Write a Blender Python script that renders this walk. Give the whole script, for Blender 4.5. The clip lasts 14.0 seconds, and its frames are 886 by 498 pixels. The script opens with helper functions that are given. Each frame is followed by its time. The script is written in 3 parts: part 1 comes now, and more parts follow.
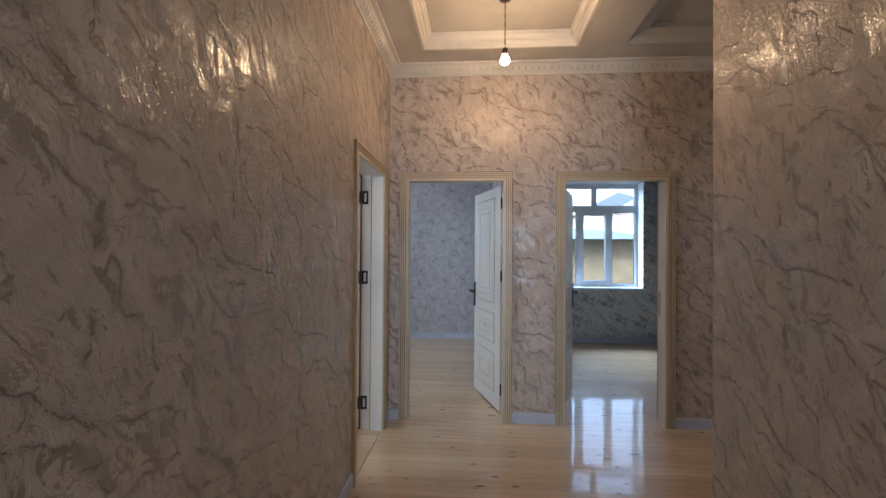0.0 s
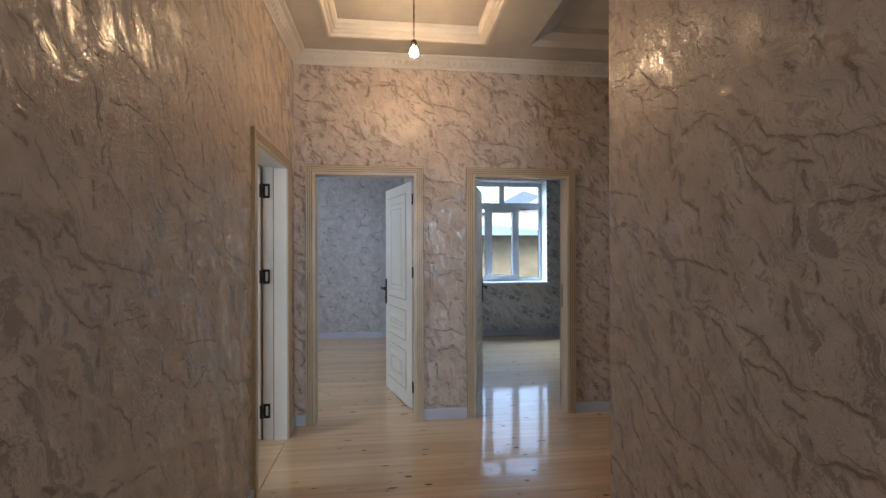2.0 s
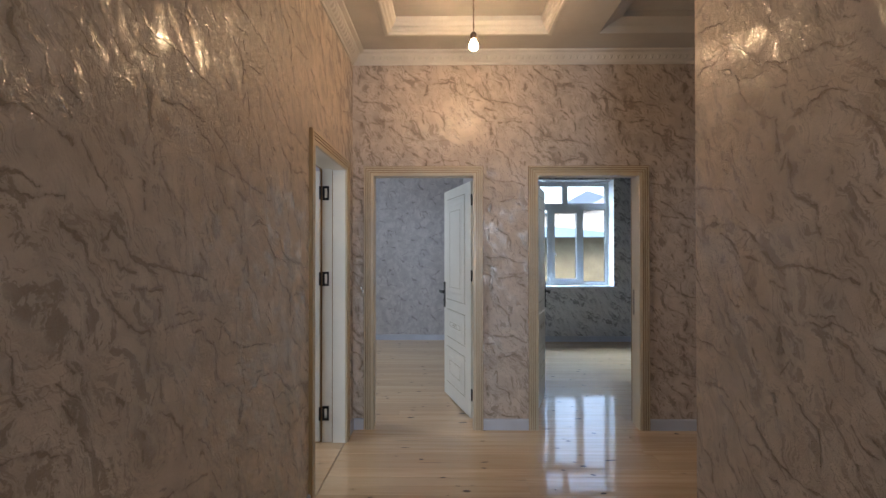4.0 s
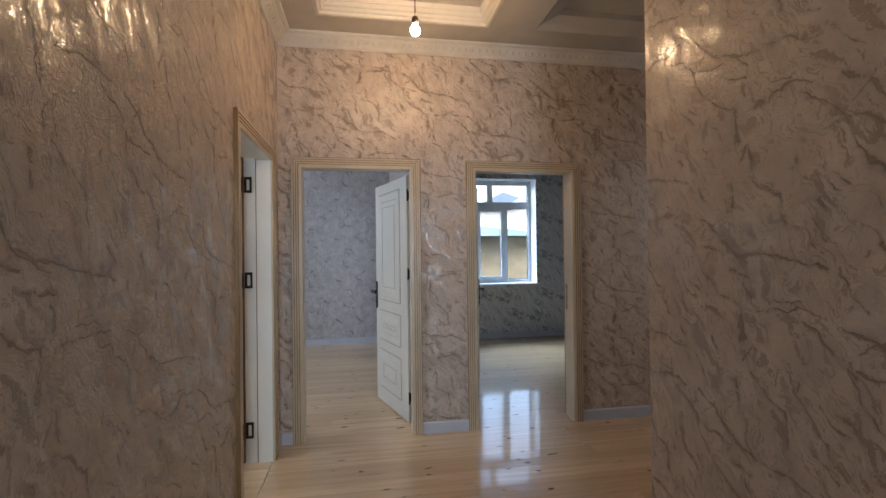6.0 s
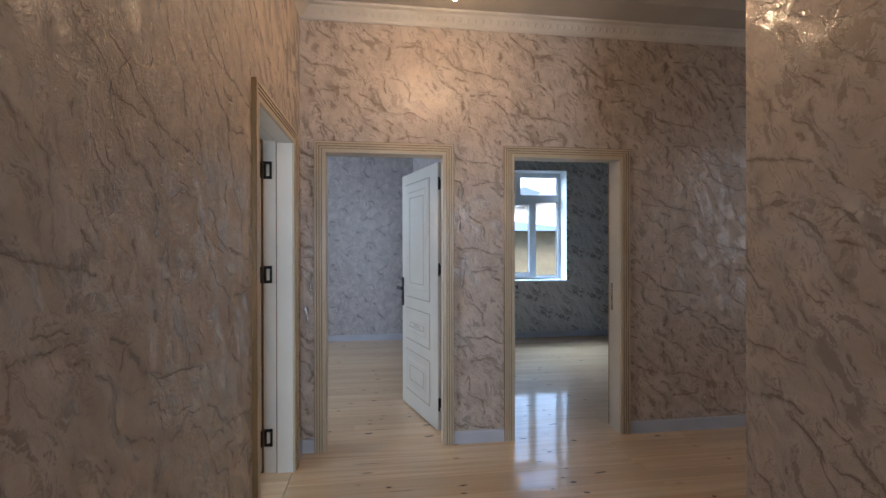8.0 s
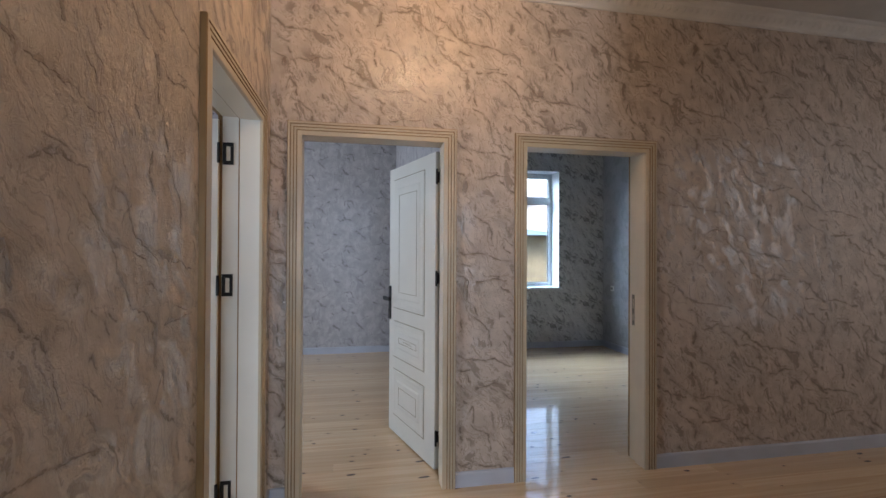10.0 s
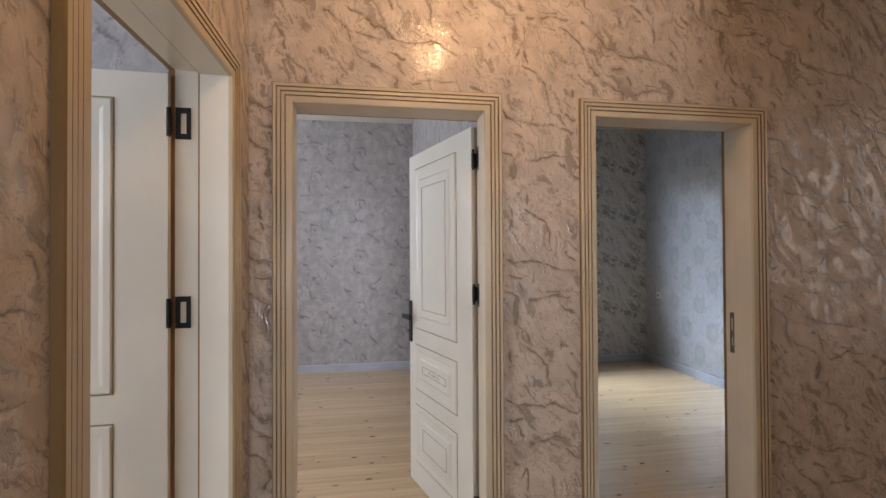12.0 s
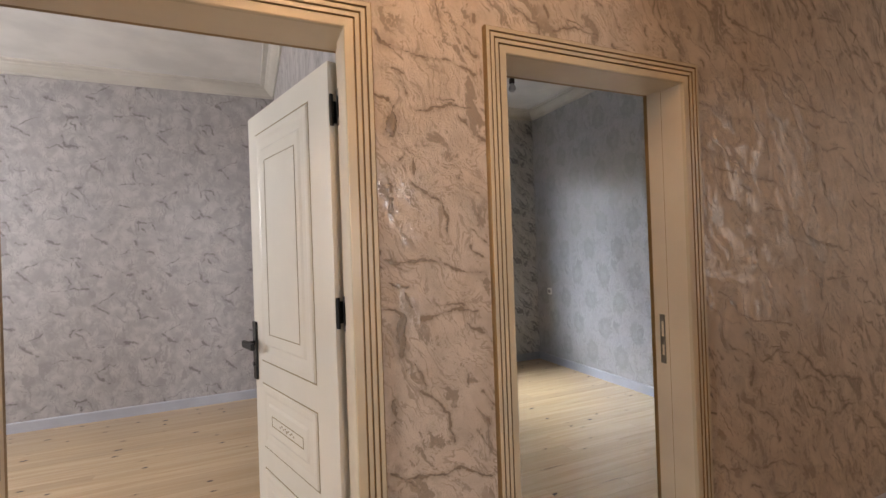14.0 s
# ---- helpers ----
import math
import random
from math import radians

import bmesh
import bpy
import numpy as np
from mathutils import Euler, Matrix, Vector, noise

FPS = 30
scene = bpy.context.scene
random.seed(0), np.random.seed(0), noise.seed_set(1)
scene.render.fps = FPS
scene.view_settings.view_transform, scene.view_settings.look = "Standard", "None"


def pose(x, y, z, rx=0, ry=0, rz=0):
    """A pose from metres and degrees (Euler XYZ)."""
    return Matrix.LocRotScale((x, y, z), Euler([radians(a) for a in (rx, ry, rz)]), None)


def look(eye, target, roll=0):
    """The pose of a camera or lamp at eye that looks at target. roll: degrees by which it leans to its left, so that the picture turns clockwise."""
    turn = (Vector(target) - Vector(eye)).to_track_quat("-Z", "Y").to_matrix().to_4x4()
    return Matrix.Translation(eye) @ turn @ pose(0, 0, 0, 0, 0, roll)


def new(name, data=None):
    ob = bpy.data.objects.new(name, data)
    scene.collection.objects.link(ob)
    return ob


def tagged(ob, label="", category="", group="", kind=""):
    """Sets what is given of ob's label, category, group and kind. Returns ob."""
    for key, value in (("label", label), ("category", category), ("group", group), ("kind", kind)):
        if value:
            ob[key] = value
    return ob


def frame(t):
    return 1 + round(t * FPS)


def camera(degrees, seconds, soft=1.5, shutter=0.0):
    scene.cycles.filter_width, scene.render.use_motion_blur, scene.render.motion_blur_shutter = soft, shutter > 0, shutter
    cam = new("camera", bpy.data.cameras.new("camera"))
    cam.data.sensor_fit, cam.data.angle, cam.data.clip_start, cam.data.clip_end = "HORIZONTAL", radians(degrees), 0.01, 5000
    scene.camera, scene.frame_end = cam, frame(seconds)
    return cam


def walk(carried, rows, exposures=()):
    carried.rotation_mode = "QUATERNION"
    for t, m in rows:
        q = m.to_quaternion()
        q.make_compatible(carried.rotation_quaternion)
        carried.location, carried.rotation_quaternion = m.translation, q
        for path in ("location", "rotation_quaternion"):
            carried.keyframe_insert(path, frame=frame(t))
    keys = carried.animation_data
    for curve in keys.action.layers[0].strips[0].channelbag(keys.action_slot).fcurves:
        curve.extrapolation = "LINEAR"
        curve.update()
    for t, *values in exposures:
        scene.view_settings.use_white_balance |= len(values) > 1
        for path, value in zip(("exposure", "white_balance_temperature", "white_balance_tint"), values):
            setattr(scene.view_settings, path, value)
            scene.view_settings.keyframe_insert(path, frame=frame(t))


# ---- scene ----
cam = camera(88.7, 14.0)
PATH = [
    (0, (0.021, -0.096, 1.448), (-0.125, 1.899, 1.466), 0.4),
    (0.5, (0.019, -0.081, 1.436), (0.011, 1.919, 1.469), 0.1),
    (1, (0.064, -0.062, 1.417), (0.201, 1.933, 1.437), -0.1),
    (1.5, (0.079, -0.037, 1.421), (0.296, 1.951, 1.401), 0.2),
    (2, (0.036, -0.026, 1.441), (0.274, 1.96, 1.447), -0.2),
    (2.5, (0.001, -0.065, 1.45), (0.184, 1.926, 1.5), 0.0),
    (2.7, (-0.015, -0.075, 1.458), (0.119, 1.92, 1.51), 0.3),
    (4.8, (0.073, 0.297, 1.419), (0.033, 2.296, 1.418), -0.3),
    (5, (0.057, 0.322, 1.413), (0.09, 2.322, 1.417), -0.6),
    (5.5, (-0.011, 0.319, 1.432), (0.23, 2.305, 1.441), -0.7),
    (6, (-0.108, 0.283, 1.419), (0.234, 2.253, 1.435), -0.7),
    (6.5, (-0.181, 0.268, 1.419), (0.185, 2.234, 1.435), -0.4),
    (7, (-0.212, 0.301, 1.415), (0.129, 2.272, 1.408), 0.1),
    (7.5, (-0.198, 0.43, 1.417), (0.097, 2.408, 1.401), -0.0),
    (7.7, (-0.176, 0.503, 1.414), (0.088, 2.485, 1.402), -0.0),
    (9.8, (-0.285, 1.1, 1.406), (0.088, 3.065, 1.426), -0.2),
    (10, (-0.268, 1.156, 1.416), (0.113, 3.12, 1.429), 0.3),
    (10.5, (-0.229, 1.344, 1.42), (0.11, 3.315, 1.439), -0.0),
    (11, (-0.209, 1.469, 1.429), (0.031, 3.454, 1.459), -0.3),
    (11.5, (-0.21, 1.649, 1.419), (-0.006, 3.638, 1.451), -0.3),
    (12, (-0.257, 1.876, 1.442), (0.067, 3.849, 1.464), -0.3),
    (12.5, (-0.233, 2.017, 1.417), (0.231, 3.963, 1.418), -0.7),
    (13, (-0.151, 2.213, 1.428), (0.382, 4.141, 1.422), -1.3),
    (13.5, (-0.084, 2.354, 1.437), (0.502, 4.266, 1.433), -1.9),
    (14, (-0.019, 2.551, 1.431), (0.778, 4.386, 1.443), -2.0),
]
walk(cam, [(t, look(eye, target, roll)) for t, eye, target, roll in PATH],
     [(0, 3.2, 6450, 10), (1.5, 3.2, 6450, 10), (2.5, 3.2, 6950, 10), (5, 3.2, 6850, 10), (6, 3.2, 6850, 10), (7.5, 3.2, 6450, 10), (10, 3.32, 6700, 11), (11, 3.38, 7150, 13), (12.5, 3.66, 8200, 17), (14, 3.72, 9100, 20)])


# ---- world, sun, lamps ----
world = bpy.data.worlds.new("world")
scene.world = world
world.use_nodes = True
wn, wl = world.node_tree.nodes, world.node_tree.links
sky = wn.new("ShaderNodeTexSky")
sky.sky_type, sky.sun_disc = "NISHITA", False
sky.sun_elevation, sky.sun_rotation = radians(55), radians(211)
sky.air_density, sky.dust_density, sky.ozone_density = 1.0, 4.0, 1.0
SKY = 0.12
wn["Background"].inputs["Strength"].default_value = SKY
wl.new(sky.outputs[0], wn["Background"].inputs["Color"])

sun = new("sun", bpy.data.lights.new("sun", "SUN"))
sun.data.energy, sun.data.angle, sun.data.color = 0.3, radians(12), (1.0, 0.96, 0.9)
sun.matrix_world = look((0, 0, 0), (0.3, 0.5, -0.8))

DAY = (0.62, 0.78, 1.0)


def area_light(name, eye, target, w, h, watts, colour=DAY):
    lamp = new(name, bpy.data.lights.new(name, "AREA"))
    lamp.data.shape, lamp.data.size, lamp.data.size_y = "RECTANGLE", w, h
    lamp.data.energy, lamp.data.color = watts, colour
    lamp.matrix_world = look(eye, target)
    return lamp


area_light("daylight_west_room", (-3.95, 5.8, 1.75), (0, 5.8, 1.2), 1.4, 1.6, 12)
area_light("daylight_side_room", (-3.95, 2.2, 1.75), (0, 2.2, 1.2), 1.4, 1.6, 10)
area_light("daylight_corridor", (0.1, -5.5, 1.6), (0.4, 3.8, 1.1), 1.3, 1.6, 16)
# Added fill before the solid south wall, brightens the hall's right end; no opening there.
area_light("fill_hall_end", (3.6, 2.10, 1.6), (3.0, 3.8, 1.4), 1.8, 1.8, 1.4, (0.85, 0.9, 1.0))
area_light("daylight_window", (0.0, 12.6, 7.9), (2.3, 7.2, 1.4), 8.0, 3.0, 300, (0.52, 0.73, 1.0))
area_light("daylight_window_west", (-3.5, 12.6, 6.0), (3.2, 6.8, 1.2), 6.0, 4.5, 170, (0.52, 0.73, 1.0))
BULB = 62.0

# ---- material helpers ----


class Nodes:
    """Small helper for node trees."""

    def __init__(self, name):
        self.mat = bpy.data.materials.new(name)
        self.mat.use_nodes = True
        self.n, self.l = self.mat.node_tree.nodes, self.mat.node_tree.links
        self.bsdf = self.n["Principled BSDF"]

    def put(self, socket, value):
        if hasattr(value, "is_output"):
            self.l.new(value, socket)
        elif value is not None:
            socket.default_value = value

    def math(self, op, a, b=None, c=None, clamp=False):
        node = self.n.new("ShaderNodeMath")
        node.operation, node.use_clamp = op, clamp
        for k, v in enumerate((a, b, c)):
            self.put(node.inputs[k], v)
        return node.outputs[0]

    def noise(self, vector, scale, detail=3.0, rough=0.5, distortion=0.0, w=None):
        node = self.n.new("ShaderNodeTexNoise")
        if w is not None:
            node.noise_dimensions = "4D"
            self.put(node.inputs["W"], w)
        self.put(node.inputs["Vector"], vector)
        node.inputs["Scale"].default_value = scale
        node.inputs["Detail"].default_value = detail
        node.inputs["Roughness"].default_value = rough
        node.inputs["Distortion"].default_value = distortion
        return node.outputs["Fac"]

    def vec(self, x, y, z):
        node = self.n.new("ShaderNodeCombineXYZ")
        for k, v in enumerate((x, y, z)):
            self.put(node.inputs[k], v)
        return node.outputs[0]

    def ramp(self, fac, low, high, to_low=0.0, to_high=1.0):
        node = self.n.new("ShaderNodeMapRange")
        node.interpolation_type = "SMOOTHSTEP"
        for k, v in enumerate((fac, low, high, to_low, to_high)):
            self.put(node.inputs[k], v)
        return node.outputs[0]

    def mix(self, fac, a, b):
        node = self.n.new("ShaderNodeMix")
        node.data_type = "RGBA"
        self.put(node.inputs[0], fac)
        for k, v in ((6, a), (7, b)):
            self.put(node.inputs[k], (*v, 1) if isinstance(v, tuple) else v)
        return node.outputs[2]

    def bump(self, height, strength, distance, normal=None):
        node = self.n.new("ShaderNodeBump")
        self.put(node.inputs["Height"], height)
        node.inputs["Strength"].default_value = strength
        node.inputs["Distance"].default_value = distance
        self.put(node.inputs["Normal"], normal)
        return node.outputs[0]

    def split(self, vector):
        node = self.n.new("ShaderNodeSeparateXYZ")
        self.put(node.inputs[0], vector)
        return node.outputs

    def place(self):
        return self.n.new("ShaderNodeNewGeometry").outputs["Position"]

    def end(self, colour=None, rough=None, normal=None, metal=None, coat=None, coat_rough=None, specular=None, coat_ior=1.5, coat_normal=None):
        self.bsdf.inputs["Coat IOR"].default_value = coat_ior
        for key, v in (("Base Color", colour), ("Roughness", rough), ("Normal", normal), ("Metallic", metal), ("Coat Weight", coat),
                       ("Coat Roughness", coat_rough), ("Specular IOR Level", specular), ("Coat Normal", coat_normal or normal)):
            if isinstance(v, tuple):
                v = (*v, 1)
            self.put(self.bsdf.inputs[key], v)
        return self.mat


def paint(name, colour, rough=0.4, bump=0.15, scale=60.0, spread=0.05, metal=0.0, coat=0.0):
    """A painted or plain surface with soft variation and a fine texture."""
    k = Nodes(name)
    p = k.place()
    big, small = k.noise(p, 3.0, 4.0), k.noise(p, scale, 3.0)
    dark = tuple(c * (1 - 2 * spread) for c in colour)
    light = tuple(min(1, c * (1 + spread)) for c in colour)
    return k.end(k.mix(k.ramp(big, 0.3, 0.7), dark, light), k.ramp(small, 0.2, 0.8, rough * 0.85, min(1, rough * 1.15)),
                 k.bump(small, bump, 0.001), metal, coat, 0.15)


def wallpaper(name, base, tone, vein, vein2, width=0.53, height=0.64, size=1.0, slant=1.0, relief=0.85, vein_amount=0.47, warp=2.6, stretch=1.0, squash=1.0, vein_strength=0.85,
              thin_strength=0.35, edge_strength=0.4, gloss=0.47, speck=0.0, seed=0.0):
    """Embossed vinyl wallpaper: a printed repeat of drop-matched rolls with veins, clouds and small flecks."""
    k = Nodes(name)
    g = k.n.new("ShaderNodeNewGeometry")
    p, nrm = k.split(g.outputs["Position"]), k.split(g.outputs["True Normal"])
    u = k.math("SUBTRACT", k.math("MULTIPLY", p[1], nrm[0]), k.math("MULTIPLY", p[0], nrm[1]))
    a = k.math("MULTIPLY", u, 2 * math.pi / width)
    b = k.math("ADD", k.math("MULTIPLY", p[2], 2 * math.pi / height), k.math("MULTIPLY", u, slant * math.pi / width))
    def tex(aa, bb, ra, rb, off, detail=2.0, rough=0.5):
        v = k.vec(k.math("MULTIPLY", k.math("COSINE", aa), ra), k.math("MULTIPLY", k.math("SINE", aa), ra),
                  k.math("MULTIPLY_ADD", k.math("COSINE", bb), rb, off + seed))
        return k.noise(v, 1.0, detail, rough, 0, k.math("MULTIPLY", k.math("SINE", bb), rb))

    def shifted(x, off, f, amount, detail=2.0):
        return k.math("ADD", x, k.math("MULTIPLY", k.math("SUBTRACT", tex(a, b, 0.8 * f, 0.85 * f, off, detail, 0.55), 0.5), amount))

    a1, b1 = shifted(a, 1.0, size * 0.7, warp, 2.0), shifted(b, 4.7, size * 0.7, warp, 2.0)
    a, b = a1, b1
    a2, b2 = shifted(a, 57.0, size * 2.2, warp * 0.5, 3.0), shifted(b, 61.0, size * 2.2, warp * 0.5, 3.0)
    if slant:
        across, along_ = k.math("ADD", a2, k.math("MULTIPLY", b2, 2.0)), b2
        ra, rb = 1.0 / 30.8, 1.0 / 3.8
    else:
        across, along_ = a2, b2
        ra, rb = 1.0 / 11.9, 1.0 / 9.8

    def strokes(fa, fb, off, low, high, mask_f, mask_low, mask_high):
        n = tex(across, along_, fa * ra * size, fb * rb * size, off, 1.5, 0.45)
        mask = k.ramp(tex(a2, b2, 0.8 * mask_f, 0.85 * mask_f, off + 3.1, 1.0), mask_low, mask_high)
        torn = k.math("ADD", n, k.math("MULTIPLY", k.math("SUBTRACT", ripple, 0.5), 0.22))
        return k.math("MULTIPLY", k.ramp(torn, low, high), mask), n

    ripple = tex(across, along_, 85.0 * ra * size, 22.0 * rb * size, 47.0, 2.0, 0.5)

    blobs, broad = strokes(24.0 * squash, 6.0 * stretch, 20.0, 0.545, 0.60, 0.8 * size, vein_amount, vein_amount + 0.07)
    edge = k.ramp(k.math("ABSOLUTE", k.math("SUBTRACT", broad, 0.5)), 0.006, 0.03, 1.0, 0.0)
    where = k.ramp(tex(a2, b2, 0.9 * size, 1.0 * size, 71.0, 2.0), vein_amount - 0.05, vein_amount + 0.03)
    veins = k.math("MAXIMUM", blobs, k.math("MULTIPLY", k.math("MULTIPLY", edge, where), edge_strength))
    thin, flow = strokes(60.0 * squash, 15.0 * stretch, 31.0, 0.54, 0.61, 1.5 * size, 0.36, 0.56)
    cloud = k.ramp(k.math("ADD", k.math("MULTIPLY", broad, 0.4), k.math("MULTIPLY", flow, 0.6)), 0.38, 0.62)
    colour = k.mix(cloud, base, tone)
    colour = k.mix(k.math("MULTIPLY", thin, thin_strength), colour, vein2)
    colour = k.mix(k.math("MULTIPLY", veins, vein_strength), colour, vein)
    if slant == 0.0:
        s1, s2 = k.math("MULTIPLY", u, math.pi / 0.42), k.math("MULTIPLY", p[2], math.pi / 0.56)
        f1 = k.math("ABSOLUTE", k.math("MULTIPLY", k.math("COSINE", s1), k.math("COSINE", s2)))
        f2 = k.math("ABSOLUTE", k.math("MULTIPLY", k.math("SINE", s1), k.math("SINE", s2)))
        spot = k.math("MAXIMUM", f1, f2)
        spot = k.math("ADD", spot, k.math("MULTIPLY", k.math("SUBTRACT", flow, 0.5), 0.5))
        ringed = k.math("MULTIPLY", k.ramp(spot, 0.74, 0.86), k.ramp(spot, 0.92, 0.98, 1.0, 0.3))
        colour = k.mix(k.math("MULTIPLY", ringed, 0.8), colour, vein)
    if speck:
        cell = k.n.new("ShaderNodeTexVoronoi")
        k.put(cell.inputs["Vector"], g.outputs["Position"])
        cell.inputs["Scale"].default_value = 14.0
        dots = k.math("LESS_THAN", cell.outputs["Distance"], speck)
        colour = k.mix(k.math("MULTIPLY", dots, 0.7), colour, tuple(c * 0.4 for c in vein))
    grain = k.noise(g.outputs["Position"], 160.0, 2.0)
    height_map = k.math("ADD", k.math("MULTIPLY", blobs, 1.0), k.math("MULTIPLY", thin, 0.4))
    height_map = k.math("ADD", height_map, k.math("ADD", k.math("MULTIPLY", flow, 1.7), k.math("MULTIPLY", ripple, 0.6)))
    height_map = k.math("ADD", height_map, k.math("MULTIPLY", grain, 0.12))
    normal = k.bump(height_map, relief, 0.008)
    rough = k.math("SUBTRACT", k.ramp(flow, 0.35, 0.65, gloss + 0.08, gloss - 0.04), k.math("MULTIPLY", k.math("MAXIMUM", veins, thin), 0.12))
    shine = k.ramp(k.math("MAXIMUM", k.math("MAXIMUM", veins, thin), k.ramp(flow, 0.52, 0.60)), 0.1, 0.9, 0.10, 0.65)
    return k.end(colour, rough, normal, coat=shine, coat_rough=0.15, specular=0.55)


# Printed strokes of the wallpapers as open lines of (u, v) in units of 10 mm, then the half width; u runs along the wall, v upwards.
HALL_VEINS = (((-0.2, 3.8), (-0.4, -5.2), 1.15), ((-0.8, 4.6), (-7.8, 8.4), 0.42), ((-7.8, 8.4), (-13.8, 12.2), 0.5), ((-13.8, 12.2), (-17, 15.8), 0.42), ((-17, 15.8), (-21.6, 27.2), 0.25),
              ((6.2, 3.6), (19, 5.5), 0.55), ((19, 5.5), (25.4, 4.6), 0.3), ((21.6, 1.6), (28.6, -3.2), 0.5), ((28.6, -3.2), (34.4, -8.8), 0.5), ((-19.8, 35.3), (-14, 32.4), 0.45),
              ((-14, 32.4), (-9, 26.7), 0.55), ((-9, 26.7), (-1.3, 21.9), 0.75), ((-1.3, 21.9), (16.5, 20), 0.5), ((16.5, 20), (28, 16.4), 0.4), ((-17.2, 23.9), (-6.4, 21), 0.4),
              ((-4.5, 15.4), (3.2, 13.8), 0.55))
HALL_TWIGS = (((3.8, -8), (5.7, -15.7), 0.5), ((0.6, -13.7), (3.2, -8), 0.35), ((3.8, -17.7), (14.6, -25.6), 0.42), ((14.6, -25.6), (16.1, -35), 0.5), ((-2.6, -25.4), (-2.6, -28), 0.6),
              ((30.6, 43.3), (34.4, 39.9), 0.4), ((23.6, 31), (29.4, 25.6), 0.22), ((-3, 44), (-2.6, 41), 0.7), ((27.4, 35.3), (28.6, 32.4), 0.6), ((-26.8, 11.1), (-20.4, 5.7), 0.28),
              ((-28.7, -6.7), (-25.6, -10), 0.4), ((-21.7, -15), (-14.8, -24.6), 0.22), ((-12, -9), (-10, -12), 0.55), ((20.6, -15.5), (21, -17.8), 0.45), ((1.3, 11.5), (3.2, 7.6), 0.6),
              ((-12, 33), (-17, 28), 0.25), ((-6, 24.5), (3, 18.5), 0.3), ((12, 8), (20, 7), 0.25))
GREY_DABS = (((-1.6, 10.5), (1.7, 3.4), 1.3), ((1.7, 3.4), (13.5, 0.8), 1.0), ((-13.5, 0.2), (0, 1.8), 0.4), ((-35, 18), (-24.5, 8.8), 1.2), ((-31.5, 19.8), (-18.5, 27.5), 0.5),
             ((-12, -18.6), (-4.6, -21.2), 1.2), ((2, 29), (11, 29), 0.9), ((11, 29), (14, 22), 0.7), ((3, 29), (1.5, 21), 0.5), ((5.5, 24), (9, 19), 0.7), ((18, 12), (24, 10), 0.5))


def veined_paper(name, base, tone, vein, soft, strokes, origin, other, contrast=0.8, relief=0.7, gloss=0.42, torn=1.0, smear=0.4, fuzz=0.25, slant=0.7, gleam=0.45):
    """Embossed vinyl paper in 0.53 m rolls, a 0.64 m half-drop repeat: ragged printed veins over a clouded ground with slanting relief."""
    k = Nodes(name)
    g = k.n.new("ShaderNodeNewGeometry")
    pos = g.outputs["Position"]
    p, nrm = k.split(pos), k.split(g.outputs["True Normal"])
    u = k.math("SUBTRACT", k.math("MULTIPLY", p[1], nrm[0]), k.math("MULTIPLY", p[0], nrm[1]))
    side = k.math("MULTIPLY", nrm[0], other)
    u, v = k.math("ADD", k.math("SUBTRACT", u, origin[0]), side), k.math("SUBTRACT", p[2], origin[1])
    flat = k.vec(u, v, 0.0)

    def warp(scale, amount, detail, seed):
        a = k.noise(flat, scale, detail, 0.55, 0, seed)
        b = k.noise(flat, scale, detail, 0.55, 0, seed + 20.0)
        return k.math("MULTIPLY", k.math("SUBTRACT", a, 0.5), amount), k.math("MULTIPLY", k.math("SUBTRACT", b, 0.5), amount)

    wu, wv = warp(9.0, 0.10 * torn, 5.0, 1.0)
    uu, vv = k.math("MULTIPLY", k.math("ADD", u, wu), 100.0), k.math("MULTIPLY", k.math("ADD", v, wv), 100.0)
    charts = {}

    def chart(i, j):
        if (i, j) not in charts:
            column = k.math("ROUND", k.math("MULTIPLY", k.math("SUBTRACT", uu, 26.5 * i), 1 / 53.0))
            x = k.math("MULTIPLY_ADD", column, -53.0, uu)
            y = k.math("WRAP", k.math("MULTIPLY_ADD", column, 32.0, vv), 32.0 + 32.0 * j, -32.0 + 32.0 * j)
            charts[i, j] = k.vec(x, y, 0.0)
        return charts[i, j]

    def dot(vector, x, y):
        node = k.n.new("ShaderNodeVectorMath")
        node.operation = "DOT_PRODUCT"
        k.put(node.inputs[0], vector)
        node.inputs[1].default_value = (x, y, 0.0)
        return node.outputs["Value"]

    nearest = None
    for (x0, y0), (x1, y1), w in strokes:
        cx, cy, h = (x0 + x1) / 2, (y0 + y1) / 2, math.hypot(x1 - x0, y1 - y0) / 2
        dx, dy = (x1 - x0) / (2 * h), (y1 - y0) / (2 * h)
        n = round(cx / 53.0)
        cx, cy = cx - 53 * n, cy + 32 * n
        i = round(cx / 26.5)
        cy = (cy + 32) % 64 - 32
        j = round(cy / 32.0)
        c = chart(i, j)
        a = k.math("MAXIMUM", k.math("SUBTRACT", k.math("ABSOLUTE", k.math("SUBTRACT", dot(c, dx, dy), cx * dx + cy * dy)), h), 0.0)
        b = k.math("SUBTRACT", dot(c, -dy, dx), cy * dx - cx * dy)
        d = k.math("MULTIPLY", k.math("ADD", k.math("MULTIPLY", a, a), k.math("MULTIPLY", b, b)), 1.5 / (w * w))
        nearest = d if nearest is None else k.math("MINIMUM", nearest, d)
    nearest = k.math("SQRT", nearest)
    ragged = k.noise(k.vec(k.math("MULTIPLY", uu, 0.0115), k.math("MULTIPLY", vv, 0.0085), 0.0), 60.0, 4.0, 0.65, 1.5, 3.0)
    lean = k.ramp(k.noise(flat, 16.0, 2.0, 0.5, 0, 6.0), 0.35, 0.65, -0.35, 1.2)
